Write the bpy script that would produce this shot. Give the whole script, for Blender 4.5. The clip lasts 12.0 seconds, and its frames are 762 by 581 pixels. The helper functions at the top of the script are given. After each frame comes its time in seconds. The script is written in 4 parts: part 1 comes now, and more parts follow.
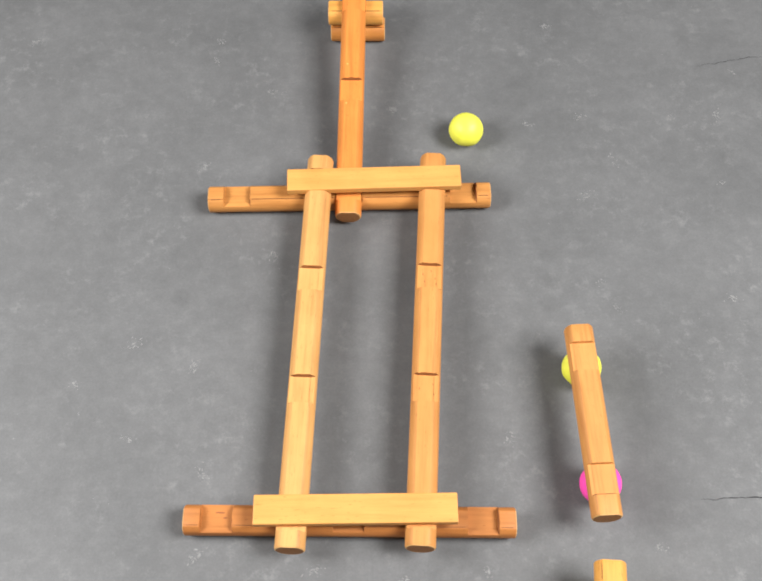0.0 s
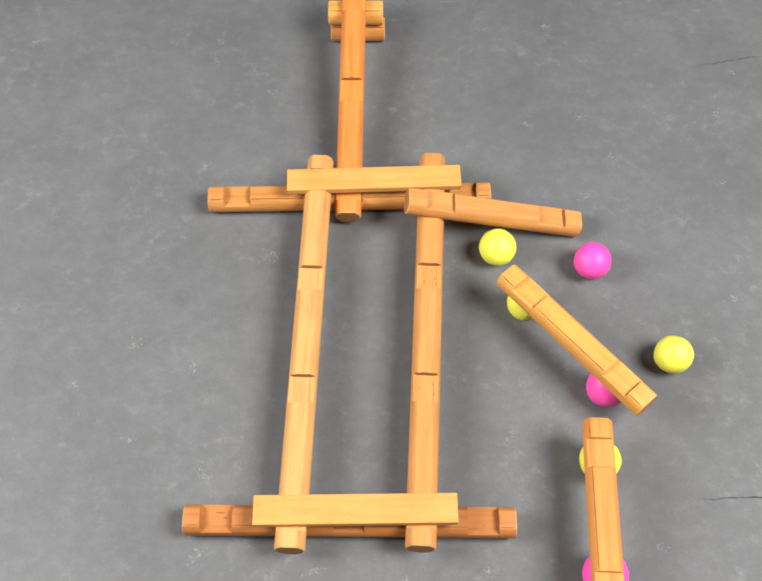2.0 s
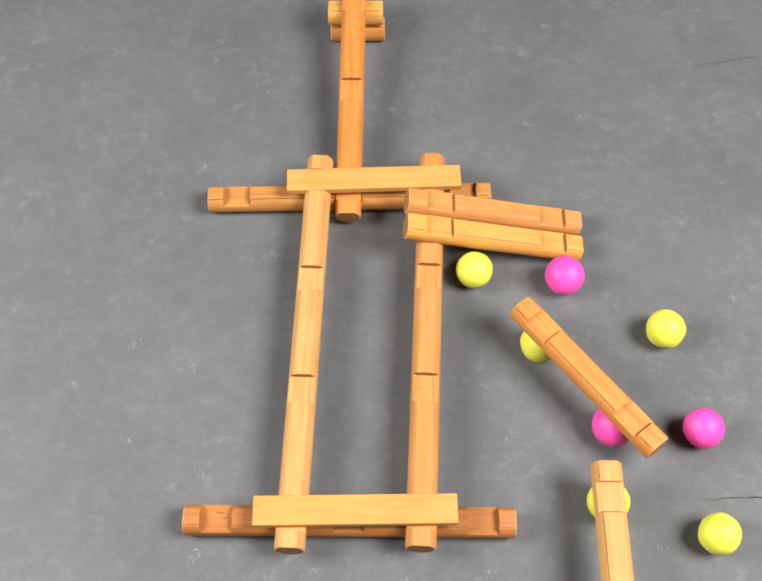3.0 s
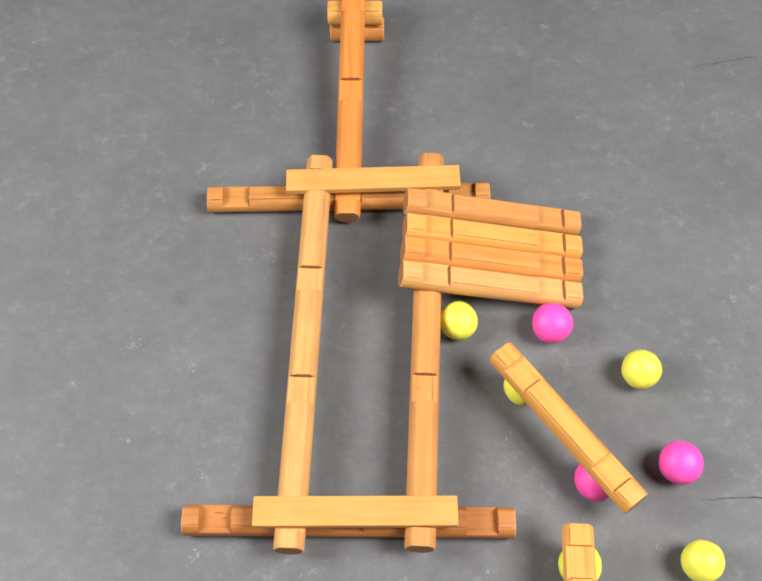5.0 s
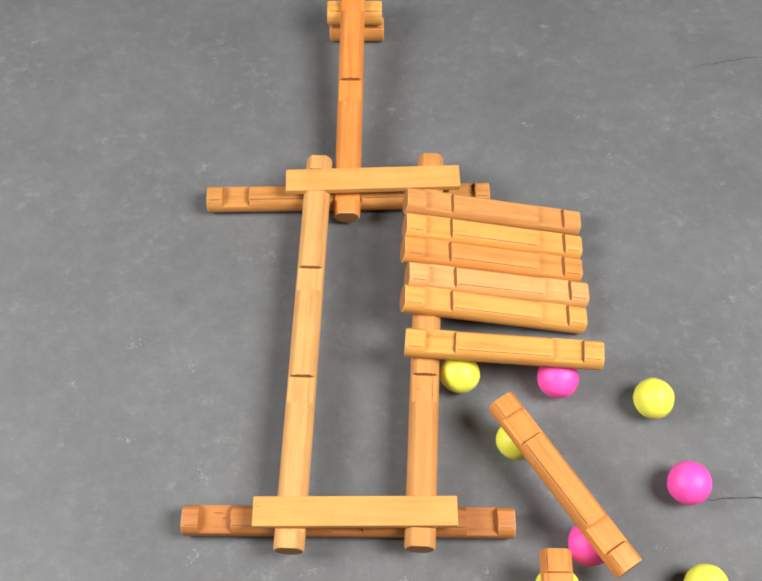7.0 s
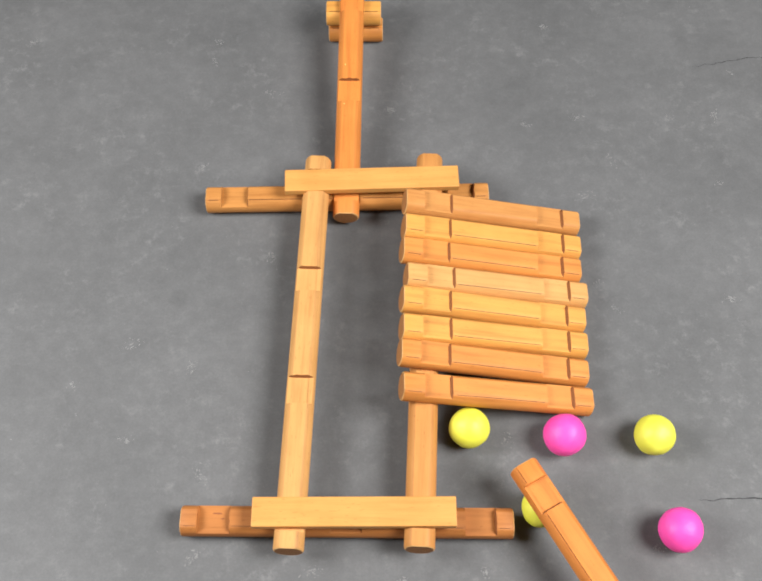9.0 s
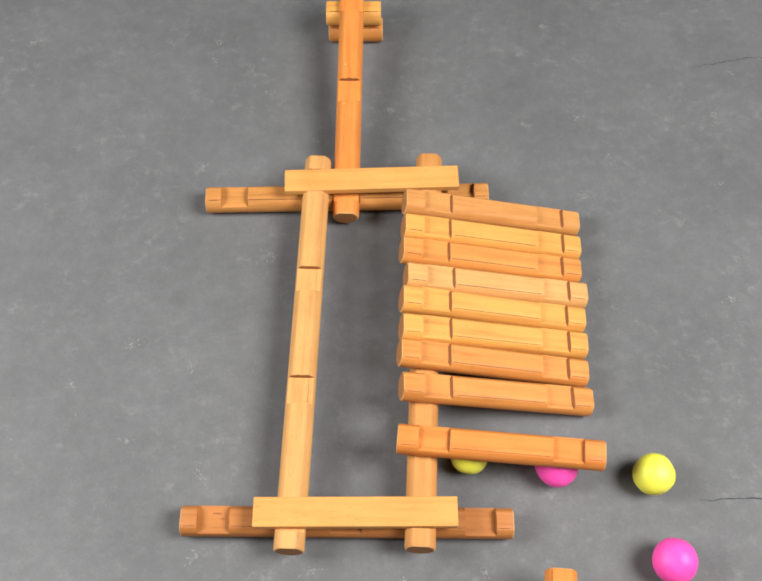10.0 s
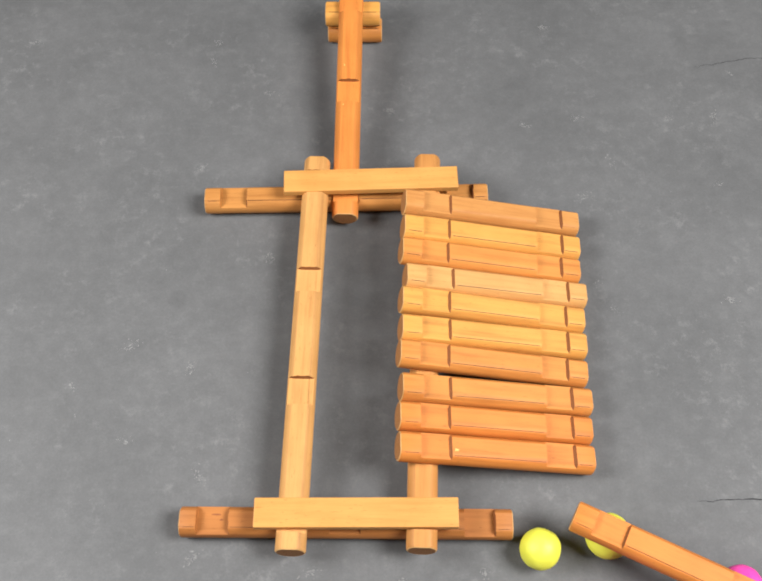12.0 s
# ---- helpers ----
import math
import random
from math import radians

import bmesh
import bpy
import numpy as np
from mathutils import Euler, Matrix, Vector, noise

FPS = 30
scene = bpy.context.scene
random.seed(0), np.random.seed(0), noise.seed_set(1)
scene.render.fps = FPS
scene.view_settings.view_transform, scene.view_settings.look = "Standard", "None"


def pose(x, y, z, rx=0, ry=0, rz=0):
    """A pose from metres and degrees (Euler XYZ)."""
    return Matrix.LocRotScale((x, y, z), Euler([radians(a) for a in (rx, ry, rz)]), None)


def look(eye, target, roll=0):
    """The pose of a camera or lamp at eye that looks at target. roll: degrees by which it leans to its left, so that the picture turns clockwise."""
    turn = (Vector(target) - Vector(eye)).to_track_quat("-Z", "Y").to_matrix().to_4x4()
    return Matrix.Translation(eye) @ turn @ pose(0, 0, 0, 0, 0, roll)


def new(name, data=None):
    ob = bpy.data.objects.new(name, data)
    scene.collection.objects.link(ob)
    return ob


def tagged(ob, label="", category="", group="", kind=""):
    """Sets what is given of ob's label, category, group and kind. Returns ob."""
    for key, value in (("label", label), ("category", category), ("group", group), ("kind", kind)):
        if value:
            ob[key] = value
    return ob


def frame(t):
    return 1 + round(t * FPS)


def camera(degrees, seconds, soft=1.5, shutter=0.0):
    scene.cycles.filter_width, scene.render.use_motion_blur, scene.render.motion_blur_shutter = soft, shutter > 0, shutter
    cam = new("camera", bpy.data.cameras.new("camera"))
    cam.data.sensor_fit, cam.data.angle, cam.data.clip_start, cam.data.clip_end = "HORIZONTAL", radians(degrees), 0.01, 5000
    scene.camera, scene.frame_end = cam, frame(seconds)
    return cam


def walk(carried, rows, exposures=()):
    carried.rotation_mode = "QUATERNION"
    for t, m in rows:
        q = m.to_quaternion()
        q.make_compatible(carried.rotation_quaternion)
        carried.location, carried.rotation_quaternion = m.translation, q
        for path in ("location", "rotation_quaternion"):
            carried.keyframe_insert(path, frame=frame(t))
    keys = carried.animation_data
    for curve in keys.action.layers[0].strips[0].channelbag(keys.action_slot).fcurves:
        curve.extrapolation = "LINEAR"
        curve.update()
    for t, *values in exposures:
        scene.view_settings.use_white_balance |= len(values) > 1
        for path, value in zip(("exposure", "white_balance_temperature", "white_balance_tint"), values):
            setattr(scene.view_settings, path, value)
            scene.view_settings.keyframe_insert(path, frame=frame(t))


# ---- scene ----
# camera: a tripod over the floor, looking down at 29 degrees from the plumb line
cam = camera(40.06, 12.0, soft=2.0)
CAM = (28.83, 0, 0)
walk(cam, [(0, pose(0, 0, 0.6, *CAM)), (3, pose(0.0001, 0, 0.6, *CAM)), (5, pose(0.0006, 0.0001, 0.6, *CAM)),
           (7, pose(0.0008, 0.0002, 0.6, *CAM)), (9, pose(0.0015, 0.0005, 0.6, *CAM)), (10.5, pose(0.0017, 0.0006, 0.6, *CAM)),
           (11, pose(0.0021, 0.001, 0.6, *CAM)), (12, pose(0.0021, 0.0011, 0.6, *CAM))],
     exposures=[(0, 0.12), (2.5, 0.06), (5.5, -0.02), (9, -0.08), (12, -0.11)])

# ---- light: two soft lamps at the sides, and the room's own bounce ----
world = bpy.data.worlds.new("room_light")
scene.world = world
world.use_nodes = True
world.node_tree.nodes["Background"].inputs[0].default_value = (0.9, 0.95, 1.0, 1)
world.node_tree.nodes["Background"].inputs[1].default_value = 0.05


def soft_lamp(name, eye, target, size, power, colour):
    data = bpy.data.lights.new(name, "AREA")
    data.shape, data.size, data.energy, data.color = "DISK", size, power, colour
    ob = new(name, data)
    ob.matrix_basis = look(eye, target)
    return ob


soft_lamp("lamp_west", (-0.72, 0.20, 0.66), (0, 0.27, 0), 0.46, 11.9, (1.0, 0.988, 0.98))
soft_lamp("lamp_east", (0.90, 0.04, 1.15), (0.0, 0.25, 0), 0.70, 37.0, (1.0, 0.988, 0.98))


# ---- materials ----
def nodes_of(name):
    m = bpy.data.materials.new(name)
    m.use_nodes = True
    return m, m.node_tree.nodes, m.node_tree.links, m.node_tree.nodes["Principled BSDF"]


def ramp(n, stops):
    r = n.new("ShaderNodeValToRGB")
    e = r.color_ramp.elements
    while len(e) < len(stops):
        e.new(0.5)
    for el, (p, c) in zip(e, stops):
        el.position, el.color = p, (*c, 1) if len(c) == 3 else c
    return r


def noise_tex(n, l, vec, scale, detail=4.0, rough=0.55):
    t = n.new("ShaderNodeTexNoise")
    t.inputs["Scale"].default_value, t.inputs["Detail"].default_value, t.inputs["Roughness"].default_value = scale, detail, rough
    l.new(vec, t.inputs["Vector"])
    return t.outputs["Fac"]


def mixed(n, l, mode, fac, a, b):
    m = n.new("ShaderNodeMix")
    m.data_type, m.blend_type = "RGBA", mode
    for sock, v in ((m.inputs[0], fac), (m.inputs[6], a), (m.inputs[7], b)):
        if isinstance(v, (int, float)):
            sock.default_value = v
        elif isinstance(v, tuple):
            sock.default_value = (*v, 1)
        else:
            l.new(v, sock)
    return m.outputs[2]


def wood(name, light, dark, rough=0.56):
    """Stained softwood: grain runs along the piece's own X."""
    m, n, l, b = nodes_of(name)
    tc, oi = n.new("ShaderNodeTexCoord"), n.new("ShaderNodeObjectInfo")
    add = n.new("ShaderNodeVectorMath")
    add.operation = "MULTIPLY_ADD"
    comb = n.new("ShaderNodeCombineXYZ")
    for i in range(3):
        l.new(oi.outputs["Random"], comb.inputs[i])
    l.new(comb.outputs[0], add.inputs[0])
    add.inputs[1].default_value = (0.7, 1.3, 2.1)
    l.new(tc.outputs["Object"], add.inputs[2])
    mp = n.new("ShaderNodeMapping")
    mp.inputs["Scale"].default_value = (14, 230, 230)
    l.new(add.outputs[0], mp.inputs["Vector"])
    grain = noise_tex(n, l, mp.outputs[0], 1.0, 5, 0.6)
    fine = n.new("ShaderNodeMapping")
    fine.inputs["Scale"].default_value = (60, 1500, 1500)
    l.new(add.outputs[0], fine.inputs["Vector"])
    fibre = noise_tex(n, l, fine.outputs[0], 1.0, 3, 0.6)
    broad = noise_tex(n, l, add.outputs[0], 38, 3, 0.5)
    r = ramp(n, [(0.18, dark), (0.50, light), (0.75, tuple(min(1, c * 1.1) for c in light))])
    l.new(grain, r.inputs[0])
    fr = ramp(n, [(0.25, (0.84, 0.76, 0.66)), (0.5, (1, 1, 1))])
    l.new(fibre, fr.inputs[0])
    br = ramp(n, [(0.3, (0.92, 0.87, 0.80)), (0.62, (1.03, 1.02, 1.0))])
    l.new(broad, br.inputs[0])
    c = mixed(n, l, "MULTIPLY", 0.35, r.outputs[0], fr.outputs[0])
    c = mixed(n, l, "MULTIPLY", 0.8, c, br.outputs[0])
    pm = n.new("ShaderNodeMapping")
    pm.inputs["Scale"].default_value = (260, 1500, 1500)
    l.new(add.outputs[0], pm.inputs["Vector"])
    pore = ramp(n, [(0.66, (1, 1, 1)), (0.74, (0.55, 0.42, 0.34))])
    l.new(noise_tex(n, l, pm.outputs[0], 1.0, 2, 0.5), pore.inputs[0])
    c = mixed(n, l, "MULTIPLY", 0.6, c, pore.outputs[0])
    l.new(c, b.inputs["Base Color"])
    b.inputs["Roughness"].default_value = rough
    b.inputs["Specular IOR Level"].default_value = 0.34
    bump = n.new("ShaderNodeBump")
    bump.inputs["Strength"].default_value, bump.inputs["Distance"].default_value = 0.35, 0.0004
    l.new(grain, bump.inputs["Height"])
    l.new(bump.outputs[0], b.inputs["Normal"])
    return m


def end_wood(name, dark, light):
    """Wood cut across the grain, where the stain has soaked in: rings about the piece's length, and saw marks."""
    m, n, l, b = nodes_of(name)
    tc = n.new("ShaderNodeTexCoord")
    mp = n.new("ShaderNodeMapping")
    mp.inputs["Location"].default_value = (0, 0.004, 0.011)
    mp.inputs["Scale"].default_value = (0, 1, 1)
    l.new(tc.outputs["Object"], mp.inputs["Vector"])
    w = n.new("ShaderNodeTexWave")
    w.wave_type, w.rings_direction = "RINGS", "X"
    w.inputs["Scale"].default_value, w.inputs["Distortion"].default_value, w.inputs["Detail"].default_value = 260, 3.0, 3.0
    l.new(mp.outputs[0], w.inputs["Vector"])
    r = ramp(n, [(0.0, dark), (1.0, light)])
    l.new(w.outputs["Fac"], r.inputs[0])
    c = mixed(n, l, "MULTIPLY", 0.6, r.outputs[0], noise_tex(n, l, tc.outputs["Object"], 900, 4, 0.7))
    l.new(c, b.inputs["Base Color"])
    b.inputs["Roughness"].default_value = 0.7
    return m


def clay(name, colour, pale):
    m, n, l, b = nodes_of(name)
    tc = n.new("ShaderNodeTexCoord")
    r = ramp(n, [(0.3, colour), (0.75, pale)])
    l.new(noise_tex(n, l, tc.outputs["Object"], 90, 4, 0.6), r.inputs[0])
    l.new(r.outputs[0], b.inputs["Base Color"])
    b.inputs["Roughness"].default_value = 0.5
    bump = n.new("ShaderNodeBump")
    bump.inputs["Strength"].default_value, bump.inputs["Distance"].default_value = 0.35, 0.0006
    l.new(noise_tex(n, l, tc.outputs["Object"], 420, 5, 0.65), bump.inputs["Height"])
    l.new(bump.outputs[0], b.inputs["Normal"])
    return m


MARKS = [(-0.131, 0.325, 0.0056, 0.84), (0.1116, 0.3569, 0.0075, 0.90), (0.1130, 0.3376, 0.0075, 0.91), (0.1088, 0.3209, 0.0075, 0.91)]  # one stain, then three round dark marks: x, y, radius, depth


def slate(name):
    """Matt dark grey slab with cloudy mottling, chalky rubs and pale specks."""
    m, n, l, b = nodes_of(name)
    geo = n.new("ShaderNodeNewGeometry").outputs["Position"]
    cloud = ramp(n, [(0.30, (0.110, 0.111, 0.112)), (0.5, (0.124, 0.125, 0.126)), (0.72, (0.142, 0.143, 0.144))])
    l.new(noise_tex(n, l, geo, 13, 5, 0.6), cloud.inputs[0])
    mott = ramp(n, [(0.28, (0.86, 0.86, 0.86)), (0.52, (1, 1, 1)), (0.74, (1.20, 1.20, 1.19))])
    l.new(noise_tex(n, l, geo, 90, 10, 0.78), mott.inputs[0])
    c = mixed(n, l, "MULTIPLY", 1.0, cloud.outputs[0], mott.outputs[0])
    grit = ramp(n, [(0.3, (0.90, 0.90, 0.90)), (0.7, (1.10, 1.10, 1.10))])
    l.new(noise_tex(n, l, geo, 700, 4, 0.7), grit.inputs[0])
    c = mixed(n, l, "MULTIPLY", 0.8, c, grit.outputs[0])
    zone = ramp(n, [(0.42, (0.12, 0.12, 0.12)), (0.60, (1, 1, 1))])
    l.new(noise_tex(n, l, geo, 16, 4, 0.6), zone.inputs[0])
    rub = ramp(n, [(0.53, (0, 0, 0)), (0.71, (0.58, 0.58, 0.58))])
    l.new(noise_tex(n, l, geo, 100, 8, 0.78), rub.inputs[0])
    chalk = mixed(n, l, "MULTIPLY", 1.0, rub.outputs[0], zone.outputs[0])
    c = mixed(n, l, "MIX", chalk, c, (0.24, 0.24, 0.238))
    # each mark is darkest in its inner half and fades out at its radius
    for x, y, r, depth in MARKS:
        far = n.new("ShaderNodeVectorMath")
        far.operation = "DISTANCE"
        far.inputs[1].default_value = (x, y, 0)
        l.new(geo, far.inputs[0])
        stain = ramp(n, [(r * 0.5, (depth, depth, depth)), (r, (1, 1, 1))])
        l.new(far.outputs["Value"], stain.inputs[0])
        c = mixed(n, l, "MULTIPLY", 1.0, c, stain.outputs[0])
    speck = ramp(n, [(0.715, (0, 0, 0)), (0.78, (1, 1, 1))])
    l.new(noise_tex(n, l, geo, 240, 4, 0.65), speck.inputs[0])
    c = mixed(n, l, "MIX", speck.outputs[0], c, (0.34, 0.34, 0.335))
    l.new(c, b.inputs["Base Color"])
    b.inputs["Roughness"].default_value = 0.6
    b.inputs["Specular IOR Level"].default_value = 0.35
    bump = n.new("ShaderNodeBump")
    bump.inputs["Strength"].default_value, bump.inputs["Distance"].default_value = 0.25, 0.0006
    l.new(noise_tex(n, l, geo, 180, 6, 0.65), bump.inputs["Height"])
    l.new(bump.outputs[0], b.inputs["Normal"])
    return m


def plain(name, colour, rough=0.8):
    m, n, l, b = nodes_of(name)
    tc = n.new("ShaderNodeTexCoord")
    r = ramp(n, [(0.3, tuple(c * 0.93 for c in colour)), (0.7, colour)])
    l.new(noise_tex(n, l, tc.outputs["Object"], 3, 5), r.inputs[0])
    l.new(r.outputs[0], b.inputs["Base Color"])
    b.inputs["Roughness"].default_value = rough
    return m


HONEY = wood("honey_stained_wood", (0.65, 0.3151, 0.0710), (0.47, 0.1909, 0.0428))
AMBER = wood("amber_stained_wood", (0.61, 0.2466, 0.0567), (0.42, 0.1418, 0.0298))
STRAW = wood("straw_stained_wood", (0.60, 0.315, 0.105), (0.42, 0.19, 0.058))
PALE = wood("pale_stained_wood", (0.62, 0.330, 0.112), (0.48, 0.2202, 0.0605))
TAN = wood("tan_stained_wood", (0.55, 0.2520, 0.0720), (0.40, 0.1468, 0.0372))
OCHRE = wood("ochre_stained_wood", (0.50, 0.2202, 0.0577), (0.32, 0.1224, 0.0279))
BROWN = wood("brown_stained_wood", (0.43, 0.1643, 0.0418), (0.27, 0.0910, 0.0214))
ORANGE = wood("orange_stained_wood", (0.63, 0.2231, 0.0456), (0.46, 0.1321, 0.0260))
SLAT = wood("light_planed_wood", (0.62, 0.309, 0.085), (0.52, 0.242, 0.06), 0.5)
WORN = wood("worn_wood_edge", (0.68, 0.412, 0.17), (0.56, 0.2987, 0.10))
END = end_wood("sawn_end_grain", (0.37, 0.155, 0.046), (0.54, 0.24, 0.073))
# sawn grain of the notch walls, with the notch's shade darkening its colour
SHADED_SAWN = end_wood("shaded_sawn_notch_wall", (0.30, 0.10, 0.026), (0.42, 0.155, 0.042))
# shade below the proud edge of a flat, painted as a dark colour
STEP_SHADE = plain("step_shade", (0.07, 0.024, 0.009))
KNOT = plain("wood_knot", (0.27, 0.085, 0.026))
CHIP = plain("bare_wood_chip", (0.75, 0.52, 0.16))
YELLOW = clay("yellow_clay", (0.76, 0.75, 0.058), (0.81, 0.80, 0.10))
PINK = clay("pink_clay", (0.95, 0.065, 0.40), (0.96, 0.095, 0.46))
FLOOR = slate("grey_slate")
CRACK = plain("crack_shadow", (0.02, 0.02, 0.022))
RUB = plain("chalk_rub", (0.235, 0.235, 0.232))
WALL = plain("grey_wall_paint", (0.14, 0.14, 0.137))


# ---- the room ----
def mesh_of(name, bm, mats):
    me = bpy.data.meshes.new(name)
    bm.to_mesh(me)
    bm.free()
    for m in mats if isinstance(mats, (list, tuple)) else [mats]:
        me.materials.append(m)
    return me


def part(name, bm, material, parent, label=""):
    ob = new(name, mesh_of(name, bm, material))
    ob.parent = parent
    return tagged(ob, label)


def box(bm, x0, x1, y0, y1, z0, z1):
    r = bmesh.ops.create_cube(bm, size=1)
    bmesh.ops.transform(bm, matrix=Matrix.LocRotScale(((x0 + x1) / 2, (y0 + y1) / 2, (z0 + z1) / 2), None, (x1 - x0, y1 - y0, z1 - z0)), verts=r["verts"])
    return r["verts"]


def slab(name, dims, material, label):
    bm = bmesh.new()
    box(bm, *dims)
    return tagged(new(name, mesh_of(name, bm, material)), label, name.split("_")[0], kind="structure")


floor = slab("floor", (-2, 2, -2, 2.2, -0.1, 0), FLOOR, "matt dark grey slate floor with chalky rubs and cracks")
slab("wall_north", (-2.1, 2.1, 2.2, 2.3, -0.1, 2.5), WALL, "plain grey painted wall")
slab("wall_south", (-2.1, 2.1, -2.1, -2, -0.1, 2.5), WALL, "plain grey painted wall")
slab("wall_west", (-2.1, -2, -2, 2.2, -0.1, 2.5), WALL, "plain grey painted wall")
slab("wall_east", (2, 2.1, -2, 2.2, -0.1, 2.5), WALL, "plain grey painted wall")
slab("ceiling", (-2.1, 2.1, -2.1, 2.3, 2.5, 2.6), WALL, "plain grey painted ceiling")


def ribbon(name, start, end, width, wobble, seed, material, label):
    """A thin ragged line on the floor: a crack or a rub."""
    rnd = random.Random(seed)
    a, b = Vector((*start, 0.00015)), Vector((*end, 0.00015))
    side = Vector((a.y - b.y, b.x - a.x, 0)).normalized()
    bm, rows, off = bmesh.new(), [], 0.0
    steps = max(6, int((b - a).length / 0.0022))
    for i in range(steps + 1):
        off = off * 0.8 + rnd.uniform(-wobble, wobble)
        w = width * rnd.uniform(0.35, 1.0) * min(1, 0.25 + 4 * min(i, steps - i) / steps)
        p = a.lerp(b, i / steps) + side * off
        rows.append((bm.verts.new(p + side * w / 2), bm.verts.new(p - side * w / 2)))
    for (p, q), (r, s) in zip(rows, rows[1:]):
        bm.faces.new((p, q, s, r))
    bmesh.ops.recalc_face_normals(bm, faces=bm.faces)
    return part(name, bm, material, floor, label)


ribbon("crack", (0.1889, 0.1899), (0.262, 0.1900), 0.0008, 0.0006, 3, CRACK, "thin dark crack in the slate")
ribbon("crack", (0.233, 0.521), (0.330, 0.536), 0.0006, 0.0008, 4, CRACK, "thin dark crack in the slate")


def scuff(x, y, strokes, seed):
    """A chalky rub: a loose drift of small ragged flecks, most of them lying one way."""
    rnd = random.Random(seed)
    bm = bmesh.new()
    way, spread = rnd.uniform(0, math.pi), rnd.uniform(0.0016, 0.0036)
    for i in range(strokes * 9):
        along, across = rnd.gauss(0, spread), rnd.gauss(0, spread * 0.55)
        px, py = x + along * math.cos(way) - across * math.sin(way), y + along * math.sin(way) + across * math.cos(way)
        size = 0.00011 + 0.00040 * rnd.random() ** 3
        stretch, turn = rnd.uniform(1.0, 3.2), way + rnd.gauss(0, 0.6)
        rim = []
        for k in range(6):
            t, w = math.pi * k / 3, rnd.uniform(0.6, 1.1) * size
            u, v = w * stretch * math.cos(t), w * math.sin(t)
            rim.append(bm.verts.new((px + u * math.cos(turn) - v * math.sin(turn), py + u * math.sin(turn) + v * math.cos(turn), 0.00012 + 0.000003 * i)))
        bm.faces.new(rim)
    bmesh.ops.recalc_face_normals(bm, faces=bm.faces)
    for f in bm.faces:
        if f.normal.z < 0:
            f.normal_flip()
    part("scuff", bm, RUB, floor, "pale chalky scuff on the slate")


for i, (x, y, k) in enumerate([(-0.124, 0.429, 5), (-0.122, 0.525, 4), (-0.121, 0.544, 3), (-0.259, 0.545, 4), (-0.078, 0.495, 5), (-0.154, 0.227, 3), (-0.106, 0.203, 4), (-0.106, 0.156, 5), (-0.158, 0.290, 5), (-0.118, 0.275, 6), (-0.192, 0.263, 2), (0.105, 0.467, 5), (0.242, 0.476, 4), (0.143, 0.405, 6), (0.236, 0.416, 3), (0.230, 0.324, 4), (0.154, 0.317, 4), (0.143, 0.336, 2), (0.260, 0.515, 2), (0.008, 0.480, 13), (0.061, 0.147, 5), (-0.037, 0.148, 5), (0.078, 0.227, 4), (0.013, 0.143, 2), (0.162, 0.161, 4), (0.125, 0.560, 6), (0.163, 0.436, 3), (0.141, 0.473, 4), (-0.042, 0.350, 4), (-0.071, 0.355, 4), (0.209, 0.473, 3)]):
    scuff(x, y, k, 100 + i)


# ---- toy logs ----
R, FLAT, BELLY, NOTCH, CUT = 0.00875, 0.0074, 0.0086, 0.0032, 0.009
SHALLOW, SOLE, LOW_FLAT = 0.0044, 0.0048, 0.0069


def section(cap, seamed, belly=-BELLY, flat=FLAT):
    """Outline of a log across its length: a circle with flats above and below; seamed: the upper flat stands a hair proud of one side."""
    half = math.sqrt(R * R - flat * flat)
    a0 = math.atan2(flat, half)
    step = 0.0005 if seamed else 0
    rise = sorted({0.0, math.asin(NOTCH / R), math.asin(SHALLOW / R), math.asin(LOW_FLAT / R) * 0.9, *(a0 * k / 8 for k in (2, 4, 6, 7, 8))})
    ring = [(R * math.cos(a), R * math.sin(a)) for a in rise]
    ring += [(half / 2, flat), (0, flat), (-half / 2, flat), (-half + 0.0002, flat), (-half - 0.0001, flat - 0.0001), (-half + 0.00005, flat - 0.0001 - step)]
    ring += [(-R * math.cos(a), min(R * math.sin(a), flat - 0.00015 - step)) for a in rise[-2:0:-1]]
    ring += [(R * math.cos(a), R * math.sin(a)) for a in (-math.pi + math.pi * i / 18 for i in range(18))]
    return [(y, max(belly, min(cap, z))) for y, z in ring]


